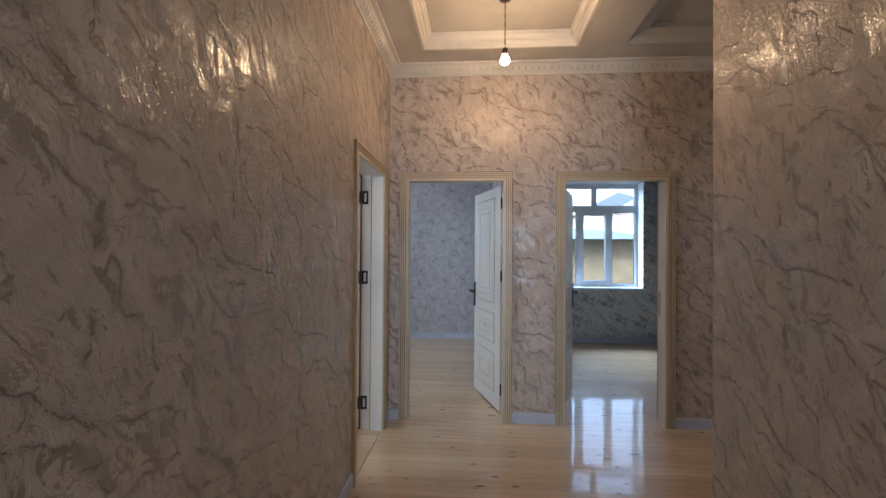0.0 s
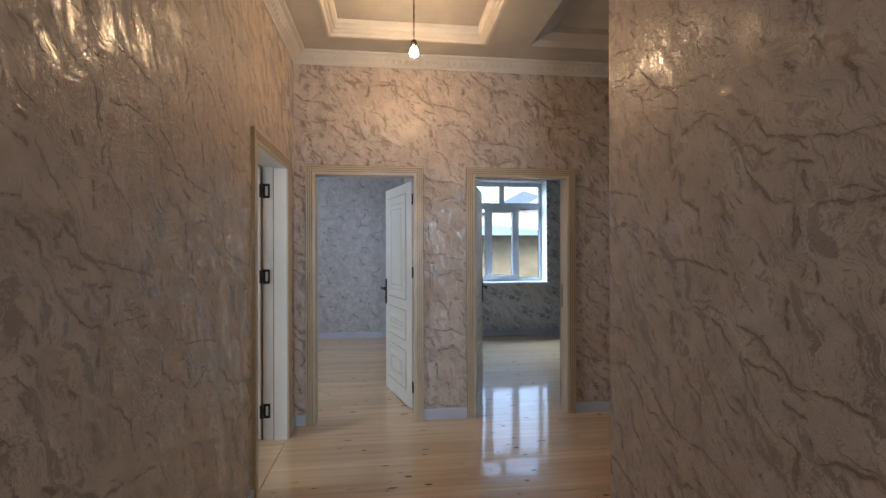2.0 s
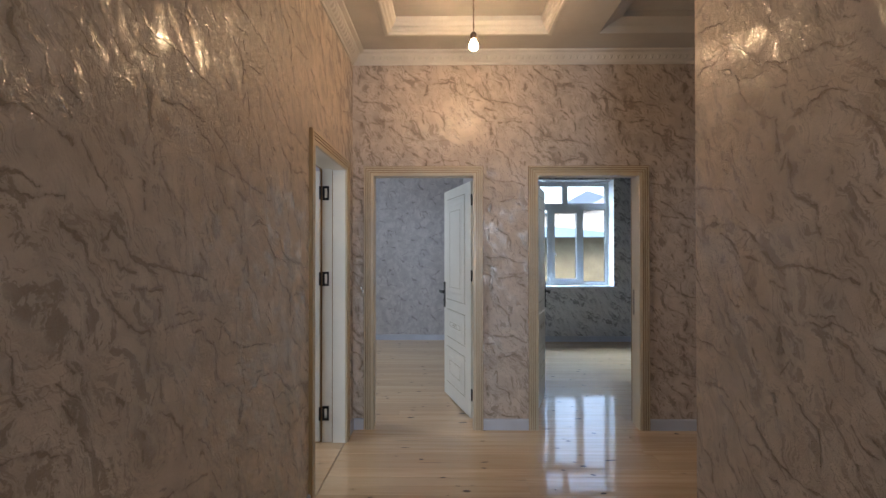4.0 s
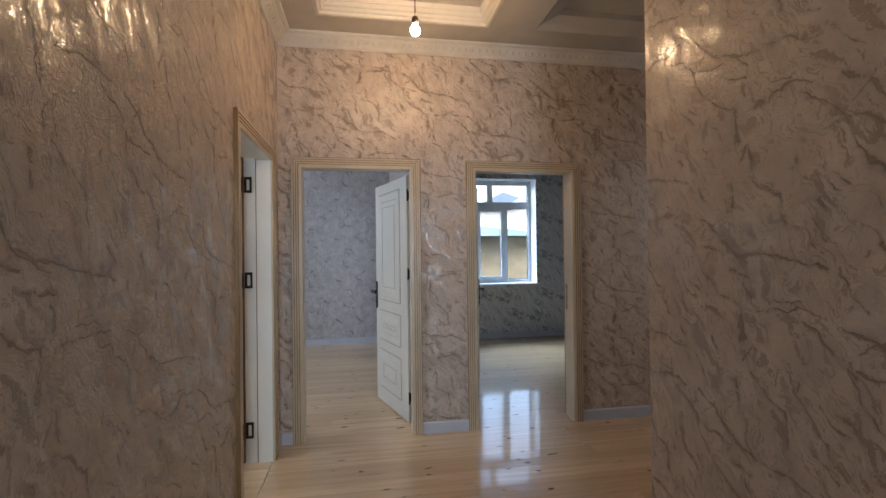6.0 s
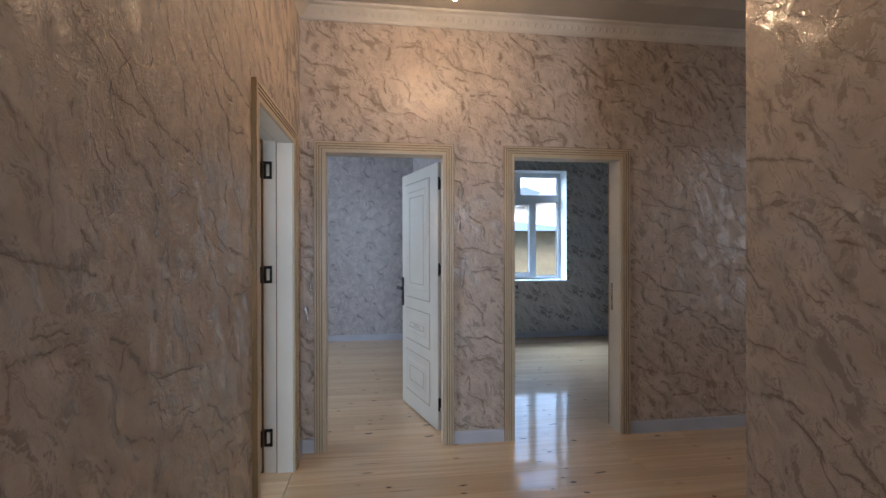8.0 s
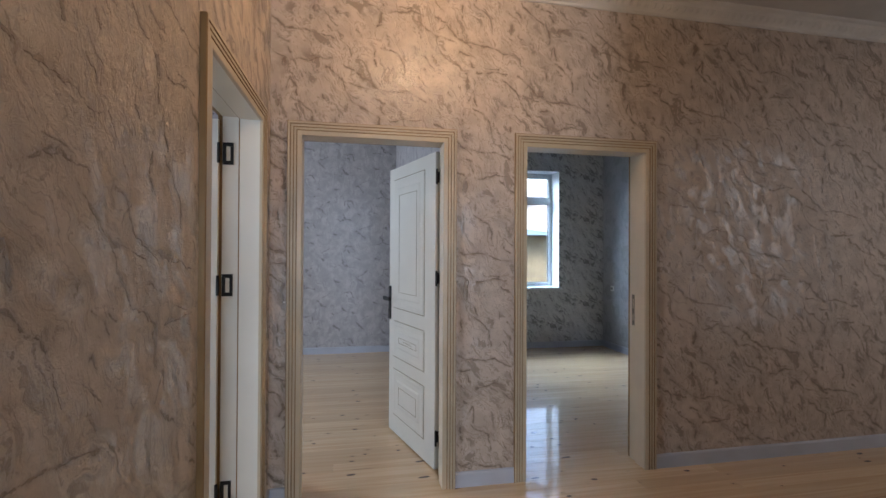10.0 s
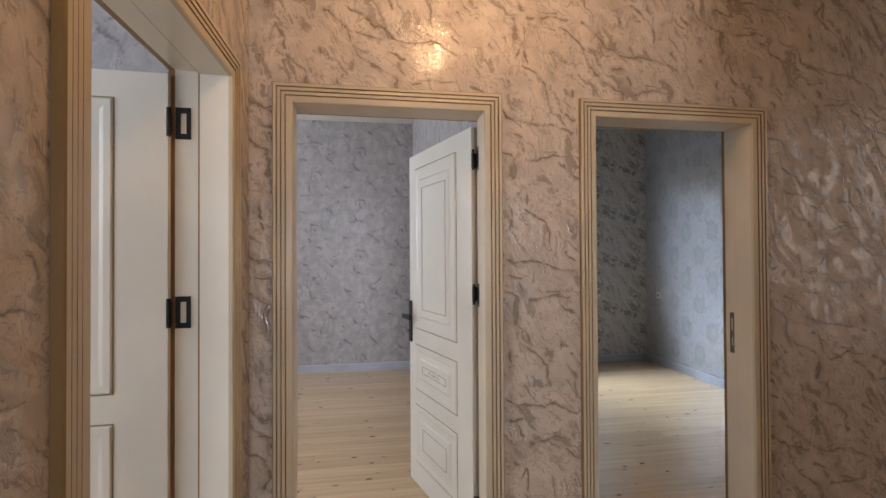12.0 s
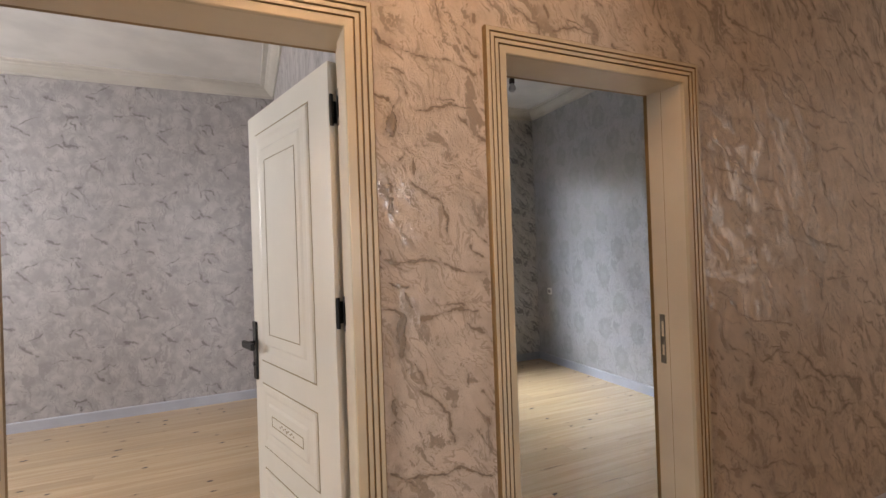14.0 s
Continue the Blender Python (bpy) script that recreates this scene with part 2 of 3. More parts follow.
    dist = k.math("ADD", k.math("ADD", nearest, lean), k.math("MULTIPLY", k.math("SUBTRACT", ragged, 0.5), 4.2 * torn))
    veins = k.ramp(dist, 1.0 - fuzz, 1.0 + fuzz, 1.0, 0.0)
    blur = k.math("MULTIPLY", k.ramp(dist, 0.8, 4.5, 1.0, 0.0), smear)
    # combed relief: slanting folds that meander, with thin creases and torn patches
    bend = k.noise(flat, 3.5, 3.0, 0.5, 0, 11.0)
    across = k.math("MULTIPLY_ADD", bend, 3.4, k.math("ADD", k.math("MULTIPLY", uu, 0.13), k.math("MULTIPLY", vv, 0.13 * slant)))
    along = k.math("MULTIPLY_ADD", bend, 1.5, k.math("MULTIPLY", k.math("SUBTRACT", vv, k.math("MULTIPLY", uu, slant)), 0.045))
    comb = k.noise(k.vec(across, along, 0.0), 1.0, 4.0, 0.58, 0.9, 5.0)
    patch = k.noise(flat, 5.0, 2.0, 0.5, 0.4, 14.0)
    crease = k.math("MULTIPLY", k.ramp(k.math("ABSOLUTE", k.math("SUBTRACT", comb, 0.47)), 0.004, 0.024, 1.0, 0.0), k.ramp(patch, 0.36, 0.50))
    torn_patch = k.math("MULTIPLY", k.ramp(k.math("MULTIPLY_ADD", ragged, 0.35, comb), 0.735, 0.77), k.ramp(patch, 0.62, 0.50))
    flecks = k.math("MAXIMUM", k.math("MULTIPLY", crease, 0.8), torn_patch)
    clouds = k.noise(flat, 9.0, 4.0, 0.6, 0.5, 8.0)
    colour = k.mix(k.ramp(clouds, 0.35, 0.65), base, tone)
    colour = k.mix(k.math("MULTIPLY", flecks, 1.1 * contrast), colour, soft)
    colour = k.mix(blur, colour, soft)
    colour = k.mix(k.math("MULTIPLY", veins, contrast), colour, vein)
    grain = k.noise(pos, 170.0, 2.0)
    wrinkle = k.noise(k.vec(k.math("MULTIPLY", across, 3.1), k.math("MULTIPLY", along, 4.2), 3.0), 1.0, 3.0, 0.6, 1.2, 17.0)
    height = k.math("ADD", k.math("MULTIPLY", wrinkle, 0.35), k.math("MULTIPLY", veins, 0.55), k.math("MULTIPLY", comb, 3.0))
    height = k.math("ADD", height, k.math("MULTIPLY", ragged, 0.5))
    height = k.math("ADD", height, k.math("MULTIPLY", grain, 0.10))
    normal = k.bump(height, relief, 0.011)
    film = k.bump(k.math("ADD", k.math("ADD", k.math("MULTIPLY", veins, 0.5), k.math("MULTIPLY", ragged, 0.12)), k.math("MULTIPLY", comb, 2.8)), 1.0, 0.0042)
    rough = k.math("SUBTRACT", gloss + 0.06, k.math("MULTIPLY", k.math("MAXIMUM", veins, flecks), 0.14))
    shine = k.math("MULTIPLY_ADD", k.math("MAXIMUM", veins, k.ramp(comb, 0.47, 0.56)), gleam, 0.03)
    return k.end(colour, rough, normal, coat=shine, coat_rough=0.15, specular=0.4, coat_ior=1.7, coat_normal=film)


def pine(name, pale, deep, dark, bare=False):
    """Varnished pine boards, grain along x; each board differs by its own random number."""
    k = Nodes(name)
    pos = k.split(k.place())
    chance = k.n.new("ShaderNodeObjectInfo").outputs["Random"]
    shift = k.math("MULTIPLY", chance, 37.0)
    v = k.vec(k.math("ADD", k.math("MULTIPLY", pos[0], 0.9), shift), k.math("MULTIPLY", pos[1], 22.0), shift)
    grain = k.noise(v, 1.0, 4.0, 0.6, 0.6)
    fine = k.noise(k.vec(k.math("ADD", k.math("MULTIPLY", pos[0], 3.0), shift), k.math("MULTIPLY", pos[1], 140.0), shift), 1.0, 3.0)
    colour = k.mix(k.ramp(grain, 0.35, 0.68), pale, deep)
    colour = k.mix(k.ramp(fine, 0.4, 0.75, 0.0, 0.3), colour, deep)
    colour = k.mix(k.math("MULTIPLY", k.ramp(chance, 0.1, 0.9), 0.6), colour, tuple(c * 0.85 for c in deep))
    knot = k.n.new("ShaderNodeTexVoronoi")
    knot.voronoi_dimensions = "2D"
    wob = k.noise(k.place(), 9.0, 2.0)
    k.put(knot.inputs["Vector"], k.vec(k.math("MULTIPLY_ADD", wob, 0.5, k.math("ADD", shift, k.math("MULTIPLY", pos[0], 4.6))),
                                       k.math("MULTIPLY_ADD", wob, 0.25, k.math("MULTIPLY", pos[1], 9.0)), 0.0))
    knot.inputs["Scale"].default_value = 1.0
    dist = knot.outputs["Distance"]
    few = k.math("GREATER_THAN", k.split(knot.outputs["Color"])[0], 0.70)
    halo = k.math("MULTIPLY", k.ramp(dist, 0.03, 0.2, 0.55, 0.0), few)
    core = k.math("MULTIPLY", k.ramp(dist, k.math("MULTIPLY_ADD", k.split(knot.outputs["Color"])[1], 0.07, 0.01), k.math("MULTIPLY_ADD", k.split(knot.outputs["Color"])[1], 0.11, 0.02), 1.0, 0.0), few)
    colour = k.mix(halo, colour, tuple(c * 0.72 for c in deep))
    colour = k.mix(core, colour, dark)
    streak = k.ramp(k.noise(k.vec(k.math("ADD", k.math("MULTIPLY", pos[0], 1.6), shift), k.math("MULTIPLY", pos[1], 60.0), 2.0), 1.0, 2.0), 0.70, 0.76)
    colour = k.mix(k.math("MULTIPLY", streak, 0.8), colour, tuple(c * 1.4 for c in dark))
    wave = k.noise(k.place(), 7.0, 2.0)
    normal = k.bump(k.math("ADD", k.math("MULTIPLY", wave, 1.0), k.math("MULTIPLY", fine, 0.06)), 0.2, 0.004)
    return k.end(colour, k.ramp(fine, 0.3, 0.7, 0.32, 0.42), normal, coat=1.0, coat_rough=k.ramp(wave, 0.3, 0.7, 0.03, 0.09))


HALL_PAPER = veined_paper("hall_paper", (0.56, 0.465, 0.392), (0.455, 0.37, 0.305), (0.23, 0.17, 0.12), (0.30, 0.235, 0.182), HALL_VEINS + HALL_TWIGS, (1.985, 1.51), 0.15, 0.9, relief=0.9, smear=0.5, gloss=0.38, gleam=0.97)
GREY_PAPER = veined_paper("west_paper", (0.49, 0.465, 0.465), (0.37, 0.35, 0.355), (0.185, 0.165, 0.165), (0.33, 0.31, 0.315), GREY_DABS, (-0.96, 2.155), 0.2, 0.8, relief=0.3, torn=1.3, smear=0.3, fuzz=0.7, slant=0.2, gleam=0.25)
SWIRL_PAPER = wallpaper("north_paper", (0.60, 0.59, 0.58), (0.53, 0.52, 0.515), (0.20, 0.19, 0.19), (0.26, 0.25, 0.25), size=1.2, slant=1.0, stretch=1.5, squash=0.8, edge_strength=0.8,
                        vein_amount=0.45, relief=0.5, seed=9.0)
EAST_PAPER = wallpaper("east_paper", (0.46, 0.46, 0.48), (0.41, 0.41, 0.43), (0.34, 0.34, 0.35), (0.36, 0.36, 0.37), size=1.3, slant=0.0,
                       vein_amount=0.5, relief=0.4, seed=15.0)
PINE = pine("varnished_pine", (0.76, 0.56, 0.35), (0.62, 0.40, 0.22), (0.05, 0.02, 0.009))
UNDERFLOOR = paint("underfloor", (0.06, 0.035, 0.02), 0.9)
ROOM_PLASTER = paint("white_room_plaster", (0.74, 0.73, 0.71), 0.8, 0.1)
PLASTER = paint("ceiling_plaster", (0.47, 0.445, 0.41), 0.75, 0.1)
MOULD = paint("moulding_plaster", (0.60, 0.57, 0.52), 0.6, 0.1)
CASING = paint("cream_casing", (0.51, 0.42, 0.30), 0.32, 0.1, 40.0, 0.04)
GOLD = paint("gold_groove", (0.27, 0.155, 0.06), 0.38, 0.1, 80.0, 0.1, 0.3)
# Jamb cream darkened in the colour for the weak light on doors 1 and 2.
SHADED_JAMB = paint("shaded_cream_jamb", (0.60, 0.505, 0.39), 0.35, 0.1, 40.0, 0.04)
LEAF_AND_LIT_JAMB = paint("white_leaf_and_lit_jamb", (0.72, 0.69, 0.62), 0.34, 0.0, 3.0, 0.03)
PATINA = paint("patina_line", (0.30, 0.24, 0.14), 0.45)
BLACK = paint("black_metal", (0.012, 0.012, 0.012), 0.38, 0.1, 200.0, 0.1, 0.4)
STEEL = paint("brushed_steel", (0.25, 0.23, 0.20), 0.3, 0.1, 200.0, 0.1, 1.0)
SKIRT = paint("grey_skirting_paint", (0.47, 0.49, 0.55), 0.4)
PVC = paint("white_pvc", (0.72, 0.75, 0.78), 0.25, 0.05)
RUBBER = paint("black_gasket", (0.03, 0.03, 0.03), 0.6)
SOCKET = paint("white_plastic", (0.8, 0.8, 0.78), 0.3, 0.05)
CONCRETE = paint("grey_render", (0.4, 0.38, 0.35), 0.9)


def glass_material():
    k = Nodes("window_glass")
    k.bsdf.inputs["Transmission Weight"].default_value = 1.0
    k.bsdf.inputs["IOR"].default_value = 1.02
    return k.end((0.95, 0.97, 0.98), 0.0)


GLASS = glass_material()

# ---- mesh helpers ----


def part(name, bm, material, parent=None, label="", smooth=False):
    me = bpy.data.meshes.new(name)
    bmesh.ops.recalc_face_normals(bm, faces=bm.faces)
    bm.to_mesh(me)
    bm.free()
    for m in (material if isinstance(material, (list, tuple)) else [material]):
        me.materials.append(m)
    if smooth:
        for f in me.polygons:
            f.use_smooth = True
    ob = new(name, me)
    ob.parent = parent
    if label:
        ob["label"] = label
    return ob


def empty(name, x=0, y=0, z=0, angle=0):
    ob = new(name)
    ob.matrix_basis = pose(x, y, z, 0, 0, angle)
    return ob


def box(bm, x0, x1, y0, y1, z0, z1, mat=0, bevel=0.0):
    vs = [bm.verts.new((x, y, z)) for x in (x0, x1) for y in (y0, y1) for z in (z0, z1)]
    faces = [bm.faces.new([vs[i] for i in q]) for q in ((0, 1, 3, 2), (4, 6, 7, 5), (0, 4, 5, 1), (2, 3, 7, 6), (0, 2, 6, 4), (1, 5, 7, 3))]
    for f in faces:
        f.material_index = mat
    if bevel:
        edges = list({e for f in faces for e in f.edges})
        bmesh.ops.bevel(bm, geom=edges, offset=bevel, segments=2, affect="EDGES", profile=0.5)
    return faces


def sweep(bm, profile, p0, p1, across, out, m0=0.0, m1=0.0, mats=None, closed=True):
    """Runs a profile of (a, b) points from p0 to p1; m0, m1 shift each end by a times that much along the run (mitres)."""
    p0, p1, across, out = Vector(p0), Vector(p1), Vector(across), Vector(out)
    along = (p1 - p0).normalized()
    rows = [[bm.verts.new(p + across * a + out * b + along * (a * m)) for a, b in profile] for p, m in ((p0, m0), (p1, m1))]
    n = len(profile)
    for i in range(n if closed else n - 1):
        f = bm.faces.new((rows[0][i], rows[0][(i + 1) % n], rows[1][(i + 1) % n], rows[1][i]))
        if mats:
            f.material_index = mats[i]
    if closed:
        bm.faces.new(rows[0])
        bm.faces.new(rows[1][::-1])


def lathe(bm, profile, centre, axis=(0, 0, 1), steps=20):
    """Turns a profile of (radius, height) points about an axis."""
    turn = Vector((0, 0, 1)).rotation_difference(Vector(axis)).to_matrix()
    rings = []
    for r, h in profile:
        rings.append([bm.verts.new(Vector(centre) + turn @ Vector((r * math.cos(2 * math.pi * i / steps), r * math.sin(2 * math.pi * i / steps), h)))
                      for i in range(steps)])
    for a, b in zip(rings, rings[1:]):
        for i in range(steps):
            bm.faces.new((a[i], a[(i + 1) % steps], b[(i + 1) % steps], b[i]))
    bm.faces.new(rings[0][::-1])
    bm.faces.new(rings[-1])


# ---- the plan ----
HALL_W, HALL_N, CORR_E, HALL_S, HALL_E, CORR_S = -0.74, 3.83, 1.10, 2.06, 4.6, -5.6
WEST_IN, NORTH_IN = -0.94, 4.03
WEST_N, NORTH_N, OUTER = 7.62, 7.50, 7.92
WEST_W, PART_W, PART_E, EAST_X = -4.0, 0.29, 0.45, 3.46
CEIL, CEIL2, TOP = 3.07, 3.20, 3.45
DOOR_H = 2.072
OPEN_A, OPEN_B = (-0.565, 0.25), (0.78, 1.60)
OPEN_L = (2.74, 3.56)
WIN_B = (1.29, 2.735, 0.88, 2.63)


def wall(name, boxes, materials, pick, label):
    bm = bmesh.new()
    for b in boxes:
        for f in box(bm, *b):
            pass
    bmesh.ops.recalc_face_normals(bm, faces=bm.faces)
    for f in bm.faces:
        f.material_index = pick(f.normal, f.calc_center_median())
    ob = part(name, bm, materials)
    return tagged(ob, label, kind="structure")


JT = 0.03
a0, a1, b0, b1, top = OPEN_A[0] - JT, OPEN_A[1] + JT, OPEN_B[0] - JT, OPEN_B[1] + JT, DOOR_H + JT
wall("wall_north", [(HALL_W, a0, HALL_N, NORTH_IN, 0, TOP), (a0, a1, HALL_N, NORTH_IN, top, TOP), (a1, b0, HALL_N, NORTH_IN, 0, TOP),
                    (b0, b1, HALL_N, NORTH_IN, top, TOP), (b1, HALL_E, HALL_N, NORTH_IN, 0, TOP)],
     [HALL_PAPER, GREY_PAPER, SWIRL_PAPER], lambda n, c: 0 if n.y < 0.5 else (1 if c.x < 0.37 else 2), "beige embossed papered wall with two door openings")
l0, l1 = OPEN_L[0] - JT, OPEN_L[1] + JT
wall("wall_west", [(WEST_IN, HALL_W, CORR_S, l0, 0, TOP), (WEST_IN, HALL_W, l0, l1, top, TOP), (WEST_IN, HALL_W, l1, NORTH_IN, 0, TOP)],
     [HALL_PAPER, GREY_PAPER], lambda n, c: 1 if n.x < -0.5 else 0, "beige embossed papered corridor wall with a door opening")
wall("wall_corridor_east", [(CORR_E, CORR_E + 0.2, CORR_S, HALL_S, 0, TOP)], [HALL_PAPER], lambda n, c: 0, "beige embossed papered corridor wall ending at the hall")
wall("wall_hall_south", [(CORR_E + 0.2, HALL_E, HALL_S - 0.2, HALL_S, 0, TOP)], [HALL_PAPER], lambda n, c: 0, "beige embossed papered wall of the hall")
wall("wall_hall_east", [(HALL_E, HALL_E + 0.2, HALL_S - 0.2, NORTH_IN, 0, TOP)], [HALL_PAPER], lambda n, c: 0, "beige embossed papered end wall of the hall")
wall("wall_corridor_south", [(WEST_IN, CORR_E + 0.2, CORR_S - 0.2, CORR_S, 0, TOP)], [HALL_PAPER], lambda n, c: 0, "beige papered wall at the corridor's end")
wall("wall_side_room", [(WEST_W, WEST_IN, HALL_N, NORTH_IN, 0, TOP), (WEST_W, WEST_IN, 0.4, 0.6, 0, TOP), (WEST_W - 0.2, WEST_W, 0.4, NORTH_IN, 0, TOP)],
     [GREY_PAPER], lambda n, c: 0, "grey papered walls of the side room")
wall("wall_west_room", [(WEST_W - 0.2, WEST_W, NORTH_IN, OUTER, 0, TOP), (WEST_W, 0.37, WEST_N, OUTER, 0, TOP)], [GREY_PAPER], lambda n, c: 0,
     "grey mottled papered wall of the room behind the hall")
wall("wall_partition", [(PART_W, PART_E, NORTH_IN, NORTH_N, 0, TOP)], [GREY_PAPER, SWIRL_PAPER], lambda n, c: 1 if n.x > 0.5 else 0, "grey papered partition between the two rooms")
wx0, wx1, wz0, wz1 = WIN_B
wall("wall_window", [(0.37, wx0, NORTH_N, OUTER, 0, TOP), (wx0, wx1, NORTH_N, OUTER, 0, wz0), (wx0, wx1, NORTH_N, OUTER, wz1, TOP), (wx1, EAST_X + 0.2, NORTH_N, OUTER, 0, TOP)],
     [SWIRL_PAPER, PVC, CONCRETE], lambda n, c: 2 if n.y > 0.5 else (1 if abs(n.x) > 0.5 and wx0 - 0.01 < c.x < wx1 + 0.01 or abs(n.z) > 0.5 and wx0 < c.x < wx1 else 0),
     "grey wavy papered wall with a white window")
wall("wall_room_east", [(EAST_X, EAST_X + 0.2, NORTH_IN, NORTH_N, 0, TOP)], [EAST_PAPER], lambda n, c: 0, "pale grey medallion papered wall")


DEPTH = 0.10


def ceiling(name, x0, x1, y0, y1, z, trays=(), depth=DEPTH, label="plain white plaster ceiling", mat=None):
    bm = bmesh.new()
    xs = sorted({x0, x1, *[t[i] for t in trays for i in (0, 1)]})
    ys = sorted({y0, y1, *[t[i] for t in trays for i in (2, 3)]})
    for xa, xb in zip(xs, xs[1:]):
        for ya, yb in zip(ys, ys[1:]):
            up = any(t[0] <= xa and xb <= t[1] and t[2] <= ya and yb <= t[3] for t in trays)
            box(bm, xa, xb, ya, yb, z + (depth if up else 0), TOP)
    return tagged(part(name, bm, mat or ROOM_PLASTER), label, kind="structure")


TRAYS = ((-0.415, 0.803, 2.45, 3.487), (1.160, 3.9, 2.45, 3.48), (-0.41, 0.80, -2.4, 1.7))
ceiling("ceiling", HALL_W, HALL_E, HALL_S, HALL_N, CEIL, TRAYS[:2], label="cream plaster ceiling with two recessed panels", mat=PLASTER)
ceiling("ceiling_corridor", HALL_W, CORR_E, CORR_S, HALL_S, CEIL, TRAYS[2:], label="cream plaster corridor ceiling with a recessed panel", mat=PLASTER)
ceiling("ceiling_west_room", WEST_W, PART_W, NORTH_IN, WEST_N, CEIL2)
ceiling("ceiling_east_room", PART_E, EAST_X, NORTH_IN, NORTH_N, CEIL2)
ceiling("ceiling_side_room", WEST_W, WEST_IN, 0.6, HALL_N, CEIL2)

CORNICE = [(0, 0), (0, -0.085), (0.012, -0.085), (0.016, -0.07), (0.03, -0.062), (0.045, -0.05), (0.06, -0.032), (0.07, -0.026), (0.075, -0.016),
           (0.105, -0.012), (0.11, 0.0)]


def cornice(name, runs, z, scale=1.0, flutes=False, label=""):
    """runs: (p0, p1, inward, mitre0, mitre1) along each wall's top."""
    top_ob = empty(name, 0, 0, z)
    tagged(top_ob, label, kind="structure")
    prof = [(a * scale, b * scale) for a, b in CORNICE]
    for p0, p1, inward, m0, m1 in runs:
        bm = bmesh.new()
        sweep(bm, prof, (*p0, 0), (*p1, 0), (*inward, 0), (0, 0, 1), m0, m1)
        length = (Vector(p1) - Vector(p0)).length
        length_dir = (Vector(p1) - Vector(p0)).normalized()
        part("moulding", bm, MOULD, top_ob)
        if flutes:
            bm = bmesh.new()
            n = int((length - 0.3) / 0.055)
            for i in range(n):
                c = Vector(p0) + length_dir * (0.15 + i * 0.055)
                base = Vector((*c, 0)) + Vector((*inward, 0)) * 0.030
                d3, i3 = Vector((*length_dir, 0)), Vector((*inward, 0))
                pts = [base + d3 * 0.004 + Vector((0, 0, -0.060)), base + d3 * 0.042 + Vector((0, 0, -0.060)), base + d3 * 0.042 + i3 * 0.034 + Vector((0, 0, -0.026)),
                       base + d3 * 0.004 + i3 * 0.034 + Vector((0, 0, -0.026)), base + d3 * 0.023 + i3 * 0.024 + Vector((0, 0, -0.054))]
                vs = [bm.verts.new(q) for q in pts]
                for q in ((0, 1, 4), (1, 2, 4), (2, 3, 4), (3, 0, 4)):
                    bm.faces.new([vs[j] for j in q])
            ob = part("flutes", bm, MOULD, top_ob, "small moulded shell ornaments along the cornice")
            ob["kind"] = "stuff"
    return top_ob


cornice("cornice_hall", [((HALL_W, HALL_N), (HALL_E, HALL_N), (0, -1), 1, -1), ((HALL_W, CORR_S), (HALL_W, HALL_N), (1, 0), 1, -1),
                         ((CORR_E, CORR_S), (CORR_E, HALL_S), (-1, 0), 1, 1), ((CORR_E, HALL_S), (HALL_E, HALL_S), (0, 1), -1, -1),
                         ((HALL_E, HALL_S), (HALL_E, HALL_N), (-1, 0), 1, -1)], CEIL, 1.0, True, "cream plaster cornice with small shell ornaments")
cornice("cornice_west_room", [((WEST_W, WEST_N), (PART_W, WEST_N), (0, -1), 1, -1), ((PART_W, NORTH_IN), (PART_W, WEST_N), (-1, 0), 1, -1),
                              ((WEST_W, NORTH_IN), (WEST_W, WEST_N), (1, 0), 1, -1)], CEIL2, 1.2, False, "plain white coved cornice")
cornice("cornice_east_room", [((PART_E, NORTH_N), (EAST_X, NORTH_N), (0, -1), 1, -1), ((EAST_X, NORTH_IN), (EAST_X, NORTH_N), (-1, 0), 1, -1),
                              ((PART_E, NORTH_IN), (PART_E, NORTH_N), (1, 0), 1, -1)], CEIL2, 1.2, False, "plain white coved cornice")

TRAY_PROFILE = [(0, 0.001), (0, -0.003), (0.012, -0.006), (0.026, -0.006), (0.033, 0.0), (0.036, 0.014), (0.05, 0.02), (0.056, 0.036), (0.072, 0.042), (0.08, 0.062), (0.088, 0.07), (0.09, DEPTH + 0.001), (0, DEPTH + 0.001)]


def tray_moulding(name, t, label):
    x0, x1, y0, y1 = t
    ob = tagged(empty(name, 0, 0, CEIL), label, kind="structure")
    for p0, p1, inward in (((x0, y0), (x1, y0), (0, 1)), ((x1, y0), (x1, y1), (-1, 0)), ((x1, y1), (x0, y1), (0, -1)), ((x0, y1), (x0, y0), (1, 0))):
        bm = bmesh.new()
        sweep(bm, [(a - 0.012, b) for a, b in TRAY_PROFILE], (*p0, 0), (*p1, 0), (*inward, 0), (0, 0, 1), 1, -1)
        part("moulding", bm, MOULD, ob)
    return ob


tray_moulding("trim_ceiling_panel", TRAYS[0], "cream stepped plaster moulding round the recessed ceiling panel")

# the second recess has plain splayed sides
x0, x1, y0, y1 = TRAYS[1]
splay = tagged(empty("trim_ceiling_recess", 0, 0, CEIL), "plain cream splayed sides of the second ceiling recess", kind="structure")
for p0, p1, inward in (((x0, y0), (x1, y0), (0, 1)), ((x1, y0), (x1, y1), (-1, 0)), ((x1, y1), (x0, y1), (0, -1)), ((x0, y1), (x0, y0), (1, 0))):
    bm = bmesh.new()
    sweep(bm, [(-0.003, 0.0015), (0.004, 0.0), (0.05, 0.030), (0.13, 0.058), (0.13, DEPTH + 0.001), (-0.003, DEPTH + 0.001)], (*p0, 0), (*p1, 0), (*inward, 0), (0, 0, 1), 1, -1)
    part("side", bm, PLASTER, splay)

